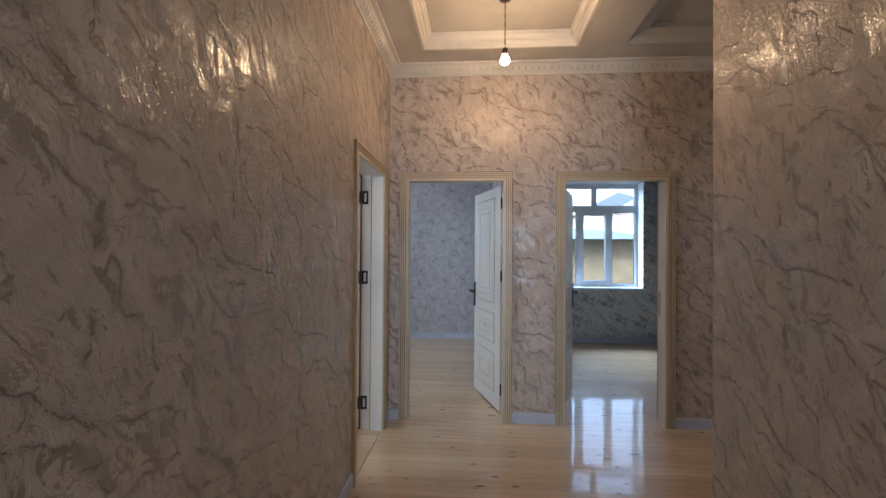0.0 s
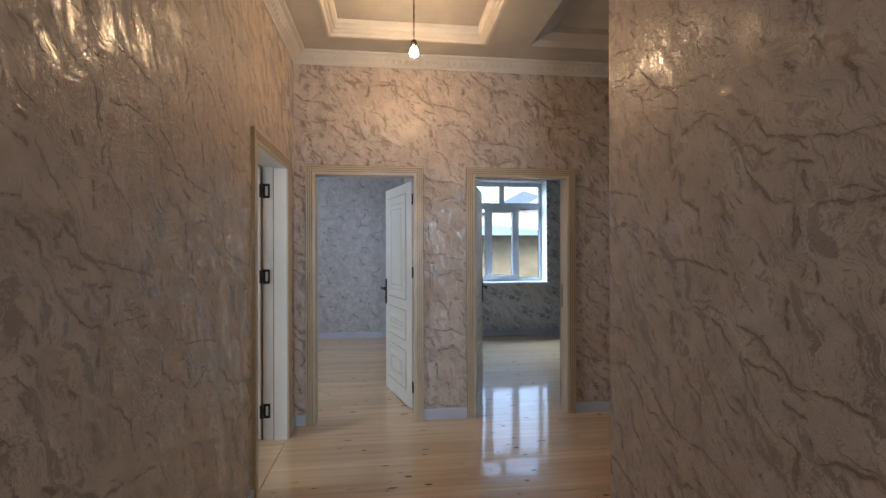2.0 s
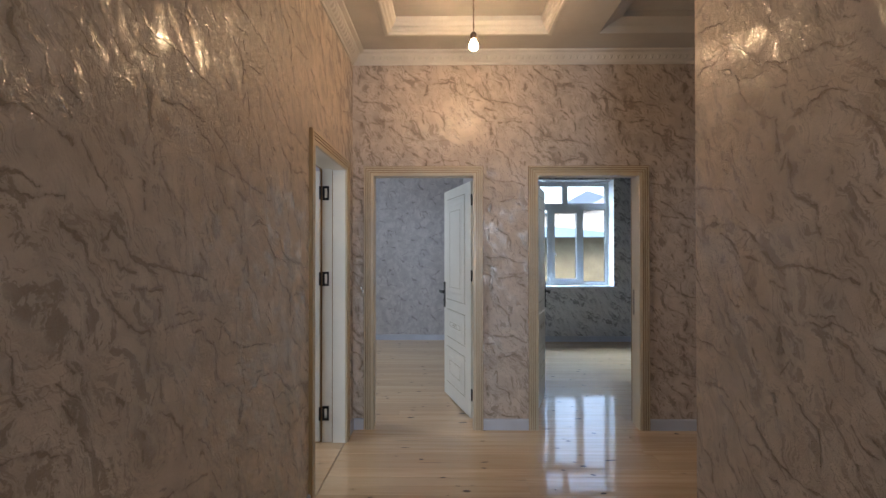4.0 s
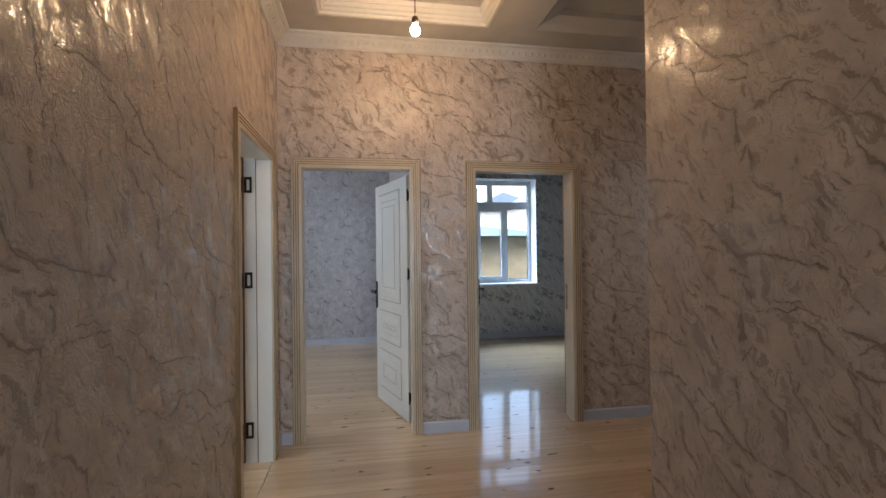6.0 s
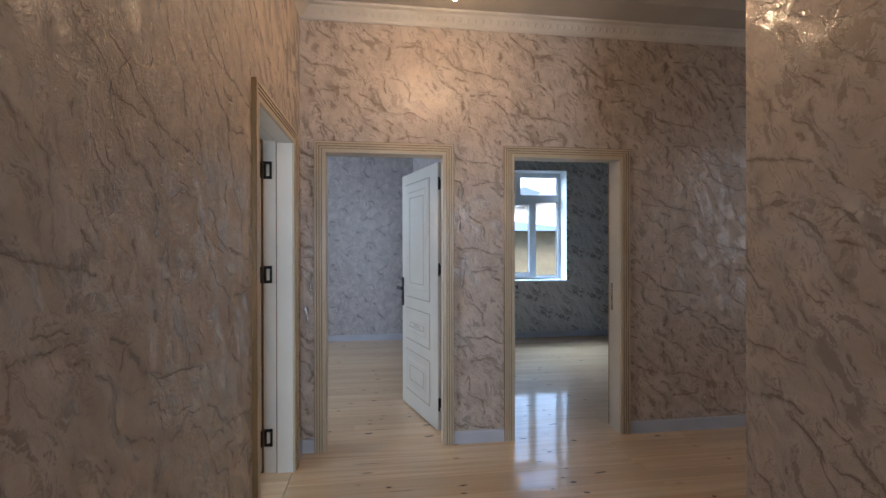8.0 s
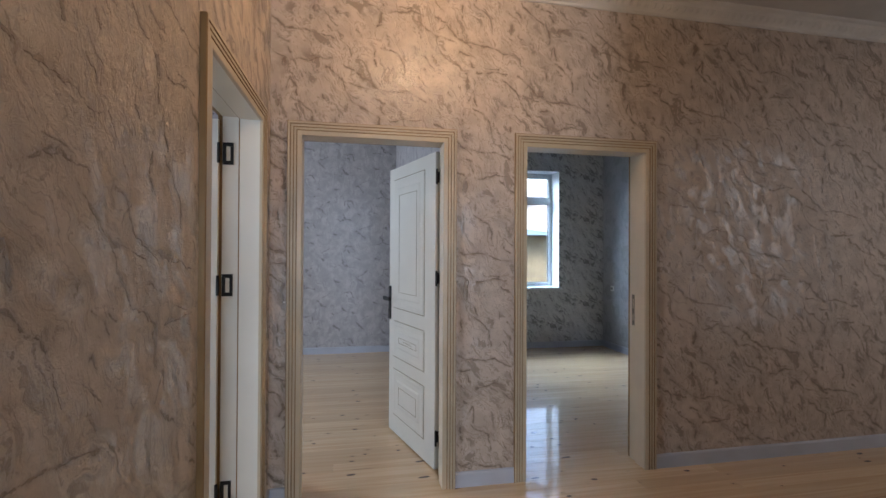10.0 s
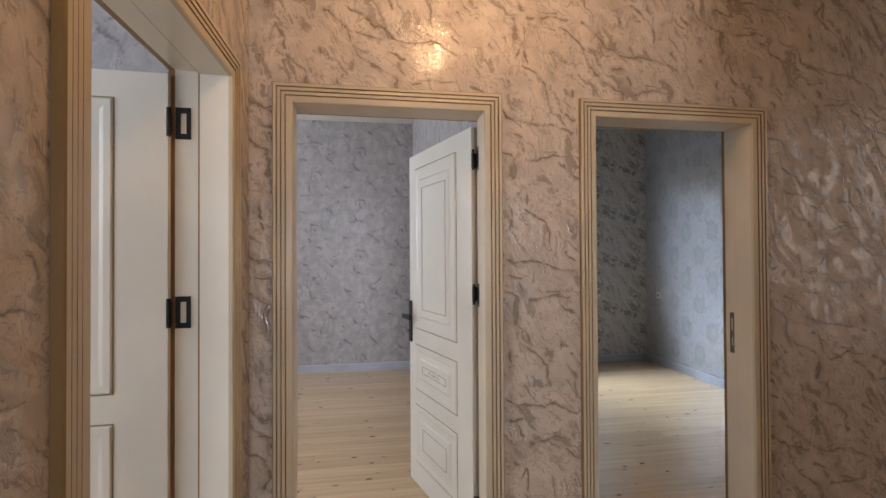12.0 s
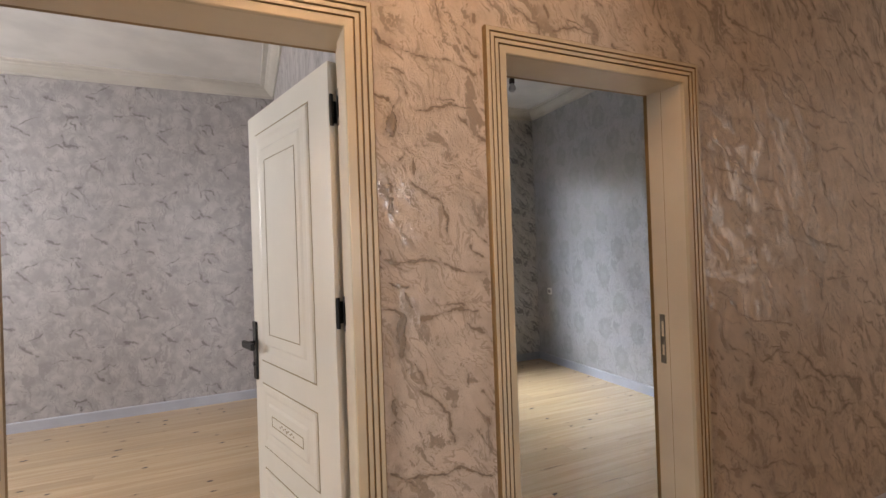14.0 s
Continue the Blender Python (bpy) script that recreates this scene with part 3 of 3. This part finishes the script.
SKIRT_PROFILE = [(0, 0), (0.014, 0), (0.014, 0.078), (0.011, 0.086), (0.004, 0.09), (0, 0.09)]


def skirting(name, runs, label):
    ob = tagged(empty(name), label, kind="structure")
    for p0, p1, inward in runs:
        bm = bmesh.new()
        sweep(bm, SKIRT_PROFILE, (*p0, 0), (*p1, 0), (*inward, 0), (0, 0, 1))
        part("board", bm, SKIRT, ob)
    return ob


CW = 0.08
skirting("baseboard_hall", [((HALL_W + 0.014, HALL_N), (a0 + JT - CW, HALL_N), (0, -1)), ((a1 - JT + CW, HALL_N), (b0 + JT - CW, HALL_N), (0, -1)),
                            ((b1 - JT + CW, HALL_N), (HALL_E, HALL_N), (0, -1)), ((HALL_W, CORR_S), (HALL_W, OPEN_L[0] - CW), (1, 0)),
                            ((HALL_W, OPEN_L[1] + CW), (HALL_W, HALL_N), (1, 0)), ((CORR_E, CORR_S), (CORR_E, HALL_S), (-1, 0)),
                            ((CORR_E, HALL_S), (HALL_E, HALL_S), (0, 1))], "pale grey painted skirting board of the hall")
skirting("baseboard_rooms", [((WEST_W, WEST_N), (PART_W, WEST_N), (0, -1)), ((PART_W, NORTH_IN), (PART_W, WEST_N), (-1, 0)),
                             ((PART_E, NORTH_N), (EAST_X, NORTH_N), (0, -1)), ((EAST_X, NORTH_IN), (EAST_X, NORTH_N), (-1, 0)),
                             ((PART_E, NORTH_IN), (PART_E, NORTH_N), (1, 0))], "pale grey painted skirting board of the rooms")

# ---- doors ----
# casing profile: a from the opening outwards, b off the wall
CASE = [(0.0, 0.0), (0.0, 0.012), (0.003, 0.015), (0.026, 0.016), (0.026, 0.010), (0.030, 0.010), (0.031, 0.018), (0.043, 0.018), (0.043, 0.012), (0.047, 0.012),
        (0.048, 0.020), (0.060, 0.020), (0.060, 0.014), (0.064, 0.014), (0.065, 0.022), (0.077, 0.022), (0.08, 0.019), (0.08, 0.0)]
CASE_M = [1 if i in (3, 4, 5, 7, 8, 9, 11, 12, 13, 15, 16) else 0 for i in range(len(CASE))]


def plate_ring(bm, x0, x1, z0, z1, hx0, hx1, hz0, hz1, y0, y1):
    """A flat plate with a hole."""
    box(bm, x0, x1, y0, y1, z0, hz0)
    box(bm, x0, x1, y0, y1, hz1, z1)
    box(bm, x0, hx0, y0, y1, hz0, hz1)
    box(bm, hx1, x1, y0, y1, hz0, hz1)


def door(name, width, hinge_right, swing, label, thick, jamb):
    """A doorway at the origin: x runs from 0 to width along the wall, y goes through the wall from its face at 0. The leaf hangs at the far side of the wall."""
    ob = tagged(empty(name), label, "interior door", kind="structure")
    h = DOOR_H
    for nm, p0, p1, across, m0, m1 in (("casing_upright", (0, 0, 0), (0, 0, h), (-1, 0, 0), 0, 1), ("casing_upright", (width, 0, 0), (width, 0, h), (1, 0, 0), 0, 1),
                                       ("casing_head", (0, 0, h), (width, 0, h), (0, 0, 1), -1, 1)):
        bm = bmesh.new()
        sweep(bm, CASE, p0, p1, across, (0, -1, 0), m0, m1, CASE_M)
        part(nm, bm, [CASING, GOLD], ob, "cream casing with three gilded grooves")
    t = thick
    for nm, b in (("jamb", "L"), ("jamb", "R"), ("head_jamb", "T")):
        bm = bmesh.new()
        prof = [(0.0, 0.0), (0.0, 0.094), (0.006, 0.096), (0.006, 0.101), (0.013, 0.103), (0.013, t - 0.022), (0.016, t - 0.020), (0.016, t), (JT, t), (JT, 0.0)]
        mats = [0, 1, 1, 1, 0, 1, 1, 0, 0, 0]
        if b == "L":
            sweep(bm, prof, (0, 0, 0), (0, 0, h), (-1, 0, 0), (0, 1, 0), 0, 1, mats)
        elif b == "R":
            sweep(bm, prof, (width, 0, 0), (width, 0, h), (1, 0, 0), (0, 1, 0), 0, 1, mats)
        else:
            sweep(bm, prof, (0, 0, h), (width, 0, h), (0, 0, 1), (0, 1, 0), -1, 1, mats)
        part(nm, bm, [jamb, GOLD], ob, "cream jamb with a brown seal groove")
    # leaf: local x from the hinge outwards, hall face towards +s*y
    s = 1 if hinge_right else -1
    hx = width - 0.006 if hinge_right else 0.006
    leaf_w = 0.815
    start = 0.004 if jamb == LEAF_AND_LIT_JAMB else 0.014
    leaf_axis = empty("leaf", hx, t - (0.012 if jamb == LEAF_AND_LIT_JAMB else 0.002), 0, swing)
    leaf_axis.parent = ob
    leaf_axis["label"] = "white panelled door leaf with thin brown patina lines, standing open"
    bm = bmesh.new()
    lo, hi = (-0.04, 0.0) if s > 0 else (0.0, 0.04)
    box(bm, start, leaf_w, lo, hi, 0.012, DOOR_H - 0.006, bevel=0.002)
    part("slab", bm, LEAF_AND_LIT_JAMB, leaf_axis)
    for side in (1, -1):
        face = 0.0 if side > 0 else -0.04 * s
        n = s * side
        for z0, z1, iz0, iz1 in ((0.978, 1.975, 1.105, 1.845), (0.60, 0.883, 0.722, 0.765), (0.15, 0.51, 0.26, 0.388)):
            bm = bmesh.new()
            x0, x1, ix0, ix1 = 0.168, 0.72, 0.283, 0.60
            rings = []
            for k, lift in ((0.006, 0.0002), (0.010, 0.006), (0.030, 0.006), (0.045, 0.0025), (0.075, 0.0025), (0.082, 0.006), (0.086, 0.008)):
                rings.append([bm.verts.new((x, face + n * lift, z)) for x, z in ((x0 + k, z0 + k), (x1 - k, z0 + k), (x1 - k, z1 - k), (x0 + k, z1 - k))])
            for a, b in zip(rings, rings[1:]):
                for i in range(4):
                    bm.faces.new((a[i], a[(i + 1) % 4], b[(i + 1) % 4], b[i]))
            bm.faces.new(rings[-1])
            part("raised_panel", bm, LEAF_AND_LIT_JAMB, leaf_axis)
            for (xa, xb, za, zb, lift, w) in ((x0, x1, z0, z1, 0.0012, 0.005), (ix0, ix1, iz0, iz1, 0.0095, 0.0035)):
                bm = bmesh.new()
                ya, yb = sorted((face, face + n * lift))
                plate_ring(bm, xa, xb, za, zb, xa + w, xb - w, za + w, zb - w, ya, yb)
                part("patina_line", bm, PATINA, leaf_axis, "thin brown patina line")
        bm = bmesh.new()
        ya, yb = sorted((face + n * 0.0078, face + n * 0.0092))
        for i in range(9):
            cx, cz = 0.4415 + (i - 4) * 0.017, 0.7435 + (0.004 if i % 2 else -0.003)
            r = 0.010 if i == 4 else 0.0065
            vs = [bm.verts.new((cx + r * p, y, cz + 0.7 * r * q)) for y in (ya, yb) for p, q in ((-1, 0), (0, -1), (1, 0), (0, 1))]
            for q in ((0, 1, 2, 3), (7, 6, 5, 4), (0, 1, 5, 4), (1, 2, 6, 5), (2, 3, 7, 6), (3, 0, 4, 7)):
                bm.faces.new([vs[j] for j in q])
        part("carved_ornament", bm, PATINA, leaf_axis, "small brown scroll ornament")
    for side in (1, -1):
        n = s * side
        face = 0.0 if side > 0 else -0.04 * s
        bm = bmesh.new()
        ya, yb = sorted((face, face + n * 0.011))
        box(bm, 0.771, 0.811, ya, yb, 0.885, 1.145, bevel=0.003)
        lathe(bm, [(0.010, 0), (0.010, 0.017)], (0.791, face, 0.955), (0, n, 0), 14)
        handle = part("door_handle", bm, BLACK, leaf_axis, "black metal handle plate")
        bm = bmesh.new()
        lathe(bm, [(0.013, 0), (0.013, 0.012), (0.009, 0.016), (0.009, 0.058)], (0.791, face, 1.05), (0, n, 0), 14)
        ya, yb = sorted((face + n * 0.044, face + n * 0.062))
        box(bm, 0.674, 0.806, ya, yb, 1.034, 1.066, bevel=0.006)
        part("lever", bm, BLACK, handle, "black lever")
    bm = bmesh.new()
    box(bm, leaf_w, leaf_w + 0.002, lo + 0.01, hi - 0.01, 0.93, 1.16)
    part("lock_plate", bm, STEEL, leaf_axis, "steel lock faceplate")
    # hinges on the jamb and a strike plate opposite
    jx, sx = (width, 0.0) if hinge_right else (0.0, width)
    d = -1 if hinge_right else 1
    for z in (0.22, 1.245, 1.90):
        bm = bmesh.new()
        xa, xb = sorted((jx - d * 0.013, jx - d * 0.013 + d * 0.004))
        # plate with a window, lying on the jamb
        y0, y1 = 0.126, 0.176
        box(bm, xa, xb, y0, y1, z - 0.055, z - 0.036)
        box(bm, xa, xb, y0, y1, z + 0.036, z + 0.055)
        box(bm, xa, xb, y0, y0 + 0.014, z - 0.036, z + 0.036)
        box(bm, xa, xb, y1 - 0.016, y1, z - 0.036, z + 0.036)
        hinge = part("hinge", bm, BLACK, ob, "black butterfly hinge")
        bm = bmesh.new()
        lathe(bm, [(0.007, -0.05), (0.007, 0.05)], (jx + d * 0.004, t - 0.008, z), (0, 0, 1), 12)
        part("knuckle", bm, BLACK, hinge)
        bm = bmesh.new()
        box(bm, start - 0.004, start, lo + 0.006, hi - 0.002, z - 0.036, z + 0.036)
        part("hinge_plate", bm, BLACK, leaf_axis, "black hinge plate")
    bm = bmesh.new()
    xa, xb = sorted((sx + d * 0.013, sx + d * 0.013 - d * 0.003))
    y0, y1 = 0.125, 0.150
    for za, zb in ((0.92, 0.955), (1.0, 1.035), (1.10, 1.13)):
        box(bm, xa, xb, y0, y1, za, zb)
    for za, zb in ((0.955, 1.0), (1.035, 1.10)):
        box(bm, xa, xb, y0, y0 + 0.006, za, zb)
        box(bm, xa, xb, y1 - 0.006, y1, za, zb)
    part("strike_plate", bm, STEEL, ob, "steel strike plate")
    return ob


d1 = door("door_1", OPEN_A[1] - OPEN_A[0], True, 107, "white panelled door standing open into the grey room, cream gilded casing", 0.20, SHADED_JAMB)
d1.matrix_basis = pose(OPEN_A[0], HALL_N, 0)
d2 = door("door_2", OPEN_B[1] - OPEN_B[0], False, 71.6, "white panelled door standing open into the window room, cream gilded casing", 0.20, SHADED_JAMB)
d2.matrix_basis = pose(OPEN_B[0], HALL_N, 0)
# This jamb takes the leaf white to show the stronger light falling on it.
d3 = door("door_3", OPEN_L[1] - OPEN_L[0], True, 92, "white panelled door standing open into the side room, cream gilded casing", 0.20, LEAF_AND_LIT_JAMB)
d3.matrix_basis = pose(HALL_W, OPEN_L[0], 0, 0, 0, 90)

# ---- the window ----


def window():
    x0, x1, z0, z1 = WIN_B
    yi, yo = 7.755, 7.815
    ob = tagged(empty("window_1", (x0 + x1) / 2, yi, z0), "white plastic window with three lower lights and two upper lights", "window", kind="structure")
    inv = ob.matrix_basis.inverted()

    def piece(name, bm, mat, label="", parent=ob):
        bmesh.ops.transform(bm, matrix=inv, verts=bm.verts)
        return part(name, bm, mat, parent, label)

    fz0 = z0 + 0.02
    bm = bmesh.new()
    f = 0.055
    box(bm, x0, x0 + f, yi, yo, fz0, z1)
    box(bm, x1 - f, x1, yi, yo, fz0, z1)
    box(bm, x0 + f, x1 - f, yi, yo, fz0, fz0 + f)
    box(bm, x0 + f, x1 - f, yi, yo, z1 - f - 0.015, z1)
    tz0, tz1 = 2.16, 2.265
    box(bm, x0 + f, x1 - f, yi, yo, tz0, tz1)
    m1, m2 = (1.715, 1.785), (2.245, 2.315)
    for a, b in (m1, m2):
        box(bm, a, b, yi, yo, fz0 + f, tz0)
    c = (x0 + x1) / 2
    box(bm, c - 0.042, c + 0.042, yi, yo, tz1, z1 - f - 0.015)
    piece("window_frame", bm, PVC)
    s0, s1 = m1[1] - 0.012, m2[0] + 0.012
    sz0, sz1 = fz0 + f - 0.012, tz0 + 0.012
    bm = bmesh.new()
    w = 0.062
    ya, yb = yi - 0.018, yi + 0.03
    box(bm, s0, s0 + w, ya, yb, sz0, sz1)
    box(bm, s1 - w, s1, ya, yb, sz0, sz1)
    box(bm, s0 + w, s1 - w, ya, yb, sz0, sz0 + w)
    box(bm, s0 + w, s1 - w, ya, yb, sz1 - w, sz1)
    sash = piece("sash", bm, PVC, "white opening sash")
    bm = bmesh.new()
    hx = s0 + 0.03
    box(bm, hx - 0.012, hx + 0.012, ya - 0.008, ya, 1.46, 1.53, bevel=0.003)
    sweep(bm, [(-0.008, -0.006), (0.008, -0.006), (0.008, 0.006), (-0.008, 0.006)], (hx, ya - 0.03, 1.51), (hx + 0.05, ya - 0.03, 1.39), (1, 0, 0.4), (0, -1, 0))
    box(bm, hx - 0.007, hx + 0.007, ya - 0.035, ya - 0.006, 1.49, 1.505)
    piece("window_handle", bm, SOCKET, "white tilt handle")
    lights = [(x0 + f, m1[0], fz0 + f, tz0), (s0 + w, s1 - w, sz0 + w, sz1 - w), (m2[1], x1 - f, fz0 + f, tz0), (x0 + f, c - 0.042, tz1, z1 - f - 0.015), (c + 0.042, x1 - f, tz1, z1 - f - 0.015)]
    for a, b, za, zb in lights:
        bm = bmesh.new()
        g = 0.006
        for q in ((a, a + g, za, zb), (b - g, b, za, zb), (a + g, b - g, za, za + g), (a + g, b - g, zb - g, zb)):
            box(bm, q[0], q[1], yi + 0.012, yi + 0.04, q[2], q[3])
        piece("gasket", bm, RUBBER, "black rubber gasket")
        bm = bmesh.new()
        box(bm, a + 0.001, b - 0.001, yi + 0.022, yi + 0.028, za + 0.001, zb - 0.001)
        pane = piece("pane", bm, GLASS, "clear pane")
        pane.visible_shadow = False
    bm = bmesh.new()
    box(bm, x0 - 0.04, x1 + 0.04, NORTH_N - 0.03, NORTH_N - 0.002, z0 - 0.012, z0 + 0.013, bevel=0.003)
    box(bm, x0 + 0.001, x1 - 0.001, NORTH_N - 0.006, yi, z0 - 0.001 + 0.004, z0 + 0.018)
    piece("window_sill", bm, PVC, "white inner sill")


window()

# ---- fittings ----


def bulb_material(lit):
    k = Nodes("lit_bulb" if lit else "unlit_bulb")
    if lit:
        k.bsdf.inputs["Emission Color"].default_value = (1.0, 0.68, 0.40, 1)
        k.bsdf.inputs["Emission Strength"].default_value = BULB
        return k.end((0.9, 0.85, 0.75), 0.4)
    return k.end((0.55, 0.56, 0.56), 0.12)


def pendant(name, x, y, z, ceil, lit, label):
    ob = tagged(empty(name, x, y, ceil), label, "pendant lamp")
    top_z = z - ceil + 0.075
    brown = paint("brown_flex", (0.10, 0.05, 0.03), 0.6)
    for ph in (0.0, math.pi):
        bm = bmesh.new()
        rings = []
        for i in range(41):
            c, a = i / 40, ph + i * 0.45
            mid = Vector((0.0026 * math.cos(a), 0.0026 * math.sin(a), top_z * c))
            rings.append([bm.verts.new(mid + Vector((0.0022 * math.cos(q * math.pi / 3), 0.0022 * math.sin(q * math.pi / 3), 0))) for q in range(6)])
        for p, q in zip(rings, rings[1:]):
            for m in range(6):
                bm.faces.new((p[m], p[(m + 1) % 6], q[(m + 1) % 6], q[m]))
        bm.faces.new(rings[0])
        bm.faces.new(rings[-1][::-1])
        part("flex", bm, brown, ob, "brown twisted flex")
    bm = bmesh.new()
    lathe(bm, [(0.004, top_z + 0.004), (0.016, top_z), (0.0215, top_z - 0.010), (0.0215, top_z - 0.040), (0.017, top_z - 0.044)], (0, 0, 0))
    part("lamp_holder", bm, paint("dark_bakelite", (0.05, 0.025, 0.018), 0.4), ob, "dark brown lamp holder", True)
    bm = bmesh.new()
    zb = z - ceil
    lathe(bm, [(0.012, zb + 0.034), (0.013, zb + 0.028), (0.016, zb + 0.022), (0.020, zb + 0.016), (0.024, zb + 0.009), (0.027, zb + 0.002), (0.0285, zb - 0.006), (0.028, zb - 0.014), (0.0255, zb - 0.021), (0.021, zb - 0.027), (0.015, zb - 0.032), (0.008, zb - 0.035),
               (0.002, zb - 0.036)], (0, 0, 0), steps=28)
    part("bulb", bm, bulb_material(lit), ob, "glowing frosted bulb" if lit else "clear bulb, switched off", True)
    bm = bmesh.new()
    lathe(bm, [(0.042, 0.001), (0.042, -0.006), (0.030, -0.018), (0.006, -0.026)], (0, 0, 0))
    part("ceiling_cup", bm, paint("brown_cup", (0.08, 0.045, 0.03), 0.5), ob, "small dark ceiling cup", True)
    return ob


pendant("pendant_lamp", 0.206, 2.97, 2.757, CEIL + DEPTH, True, "bare glowing bulb on a twisted brown flex under the ceiling panel")
pendant("pendant_lamp", 1.95, 5.6, 2.71, CEIL2, False, "bare unlit bulb hanging from the plain white ceiling")


def socket(x, y, z):
    ob = tagged(empty("wall_socket", x, y, z), "white square wall socket on grey wallpaper above the skirting", "wall socket")
    bm = bmesh.new()
    box(bm, -0.009, 0, -0.04, 0.04, -0.04, 0.04, bevel=0.003)
    part("cover", bm, SOCKET, ob)
    bm = bmesh.new()
    lathe(bm, [(0.021, 0.0), (0.021, 0.002), (0.018, 0.001)], (-0.009, 0, 0), (-1, 0, 0), 20)
    part("insert", bm, paint("socket_shade", (0.25, 0.25, 0.25), 0.4), ob, "dark round socket insert")
    return ob


socket(EAST_X, 7.24, 0.89)

# ---- outdoors ----
STONE = paint("tan_stone", (0.19, 0.175, 0.125), 0.9, 0.6, 25.0, 0.1)
# Bright haze above the shed roof, painted as white walls on the houses.
HAZE_WALL = paint("white_haze_wall", (0.75, 0.75, 0.74), 0.9)
ROOF = paint("blue_grey_sheet_roof", (0.05, 0.08, 0.12), 0.6)
ROOF2 = paint("pale_sheet_roof", (0.16, 0.18, 0.20), 0.5)
bm = bmesh.new()
box(bm, -400, 400, -400, 400, -0.6, -0.5)
tagged(part("ground", bm, paint("bare_soil", (0.16, 0.13, 0.10), 0.95, 0.4, 5.0, 0.2)), "bare brown soil round the house", kind="structure")


def roof_house(name, x0, x1, y0, y1, eave, ridge, mat, label):
    ob = tagged(empty(name, (x0 + x1) / 2, (y0 + y1) / 2, -0.5), label, "house")
    bm = bmesh.new()
    cx, cy = (x1 - x0) / 2, (y1 - y0) / 2
    box(bm, -cx, cx, -cy, cy, 0, eave + 0.5)
    part("wall", bm, STONE if name == "shed" else HAZE_WALL, ob)
    bm = bmesh.new()
    e, o = eave + 0.5, 0.4
    r = min(cx, cy)
    vs = [bm.verts.new(p) for p in ((-cx - o, -cy - o, e), (cx + o, -cy - o, e), (cx + o, cy + o, e), (-cx - o, cy + o, e), (-cx + r, 0, ridge + 0.5), (cx - r, 0, ridge + 0.5))]
    for q in ((0, 1, 5, 4), (1, 2, 5), (2, 3, 4, 5), (3, 0, 4), (3, 2, 1, 0)):
        bm.faces.new([vs[i] for i in q])
    part("roof", bm, mat, ob)
    return ob


roof_house("shed", -3.0, 4.3, 11, 13.4, 1.80, 2.12, ROOF, "low stone shed with a blue-grey sheet roof close behind the window")
roof_house("house", 5.85, 10.2, 24, 28.3, 3.6, 4.97, ROOF, "house with a blue-grey hipped roof and haze-white walls behind the yard wall")
roof_house("house", 6.4, 13.0, 16.5, 21, 3.3, 4.9, ROOF2, "house with a pale ribbed sheet roof and haze-white walls")
bm = bmesh.new()
box(bm, 4.6, 14, 11.4, 11.65, -0.5, 1.5)
tagged(part("yard_wall", bm, STONE), "tan stone block wall of the yard", "wall", kind="structure")

# ---- floors ----
bm = bmesh.new()
box(bm, WEST_W - 0.2, HALL_E + 0.2, CORR_S - 0.2, OUTER, -0.6, -0.022)
tagged(part("floor", bm, UNDERFLOOR), "pine board floor, varnished, with knots", kind="structure")
floor_ob = bpy.data.objects["floor"]
PLANK = 0.11
plank_mesh = {}


def plank(x0, x1, y0, y1):
    key = (round(x1 - x0, 3), round(y1 - y0, 4))
    if key not in plank_mesh:
        bm = bmesh.new()
        lx, ly, c = key[0] - 0.0006, key[1] - 0.0007, 0.0005
        sweep(bm, [(0, -0.022), (0, -c), (c, 0), (ly - c, 0), (ly, -c), (ly, -0.022)], (0, 0, 0), (lx, 0, 0), (0, 1, 0), (0, 0, 1))
        bmesh.ops.recalc_face_normals(bm, faces=bm.faces)
        me = bpy.data.meshes.new("plank")
        bm.to_mesh(me)
        bm.free()
        me.materials.append(PINE)
        plank_mesh[key] = me
    ob = new("plank", plank_mesh[key])
    ob.parent = floor_ob
    ob.location = (x0, y0, 0)


def boards(x0, x1, y0, y1, lengths, rng):
    y = y0
    while y < y1 - 1e-4:
        yb = min(y + PLANK, y1)
        x = x0
        first = True
        while x < x1 - 1e-4:
            step = rng.choice(lengths) if not first else rng.choice(lengths) * rng.choice((0.4, 0.7, 1.0))
            xb = x + step
            if xb > x1 - 0.5:
                xb = x1
            plank(x, xb, y, yb)
            x, first = xb, False
        y = yb


rng = random.Random(7)
boards(HALL_W, CORR_E, CORR_S, HALL_S, (3.0,), rng)
boards(HALL_W, HALL_E, HALL_S, 3.93, (2.2, 2.8, 3.2), rng)
boards(WEST_W, PART_W + 0.08, 3.93, WEST_N, (2.4, 3.0), rng)
boards(PART_W + 0.08, EAST_X, 3.93, NORTH_N, (2.4, 3.0), rng)
boards(WEST_W, HALL_W - 0.004, 0.6, 3.93 - 0.02, (2.4, 3.3), rng)
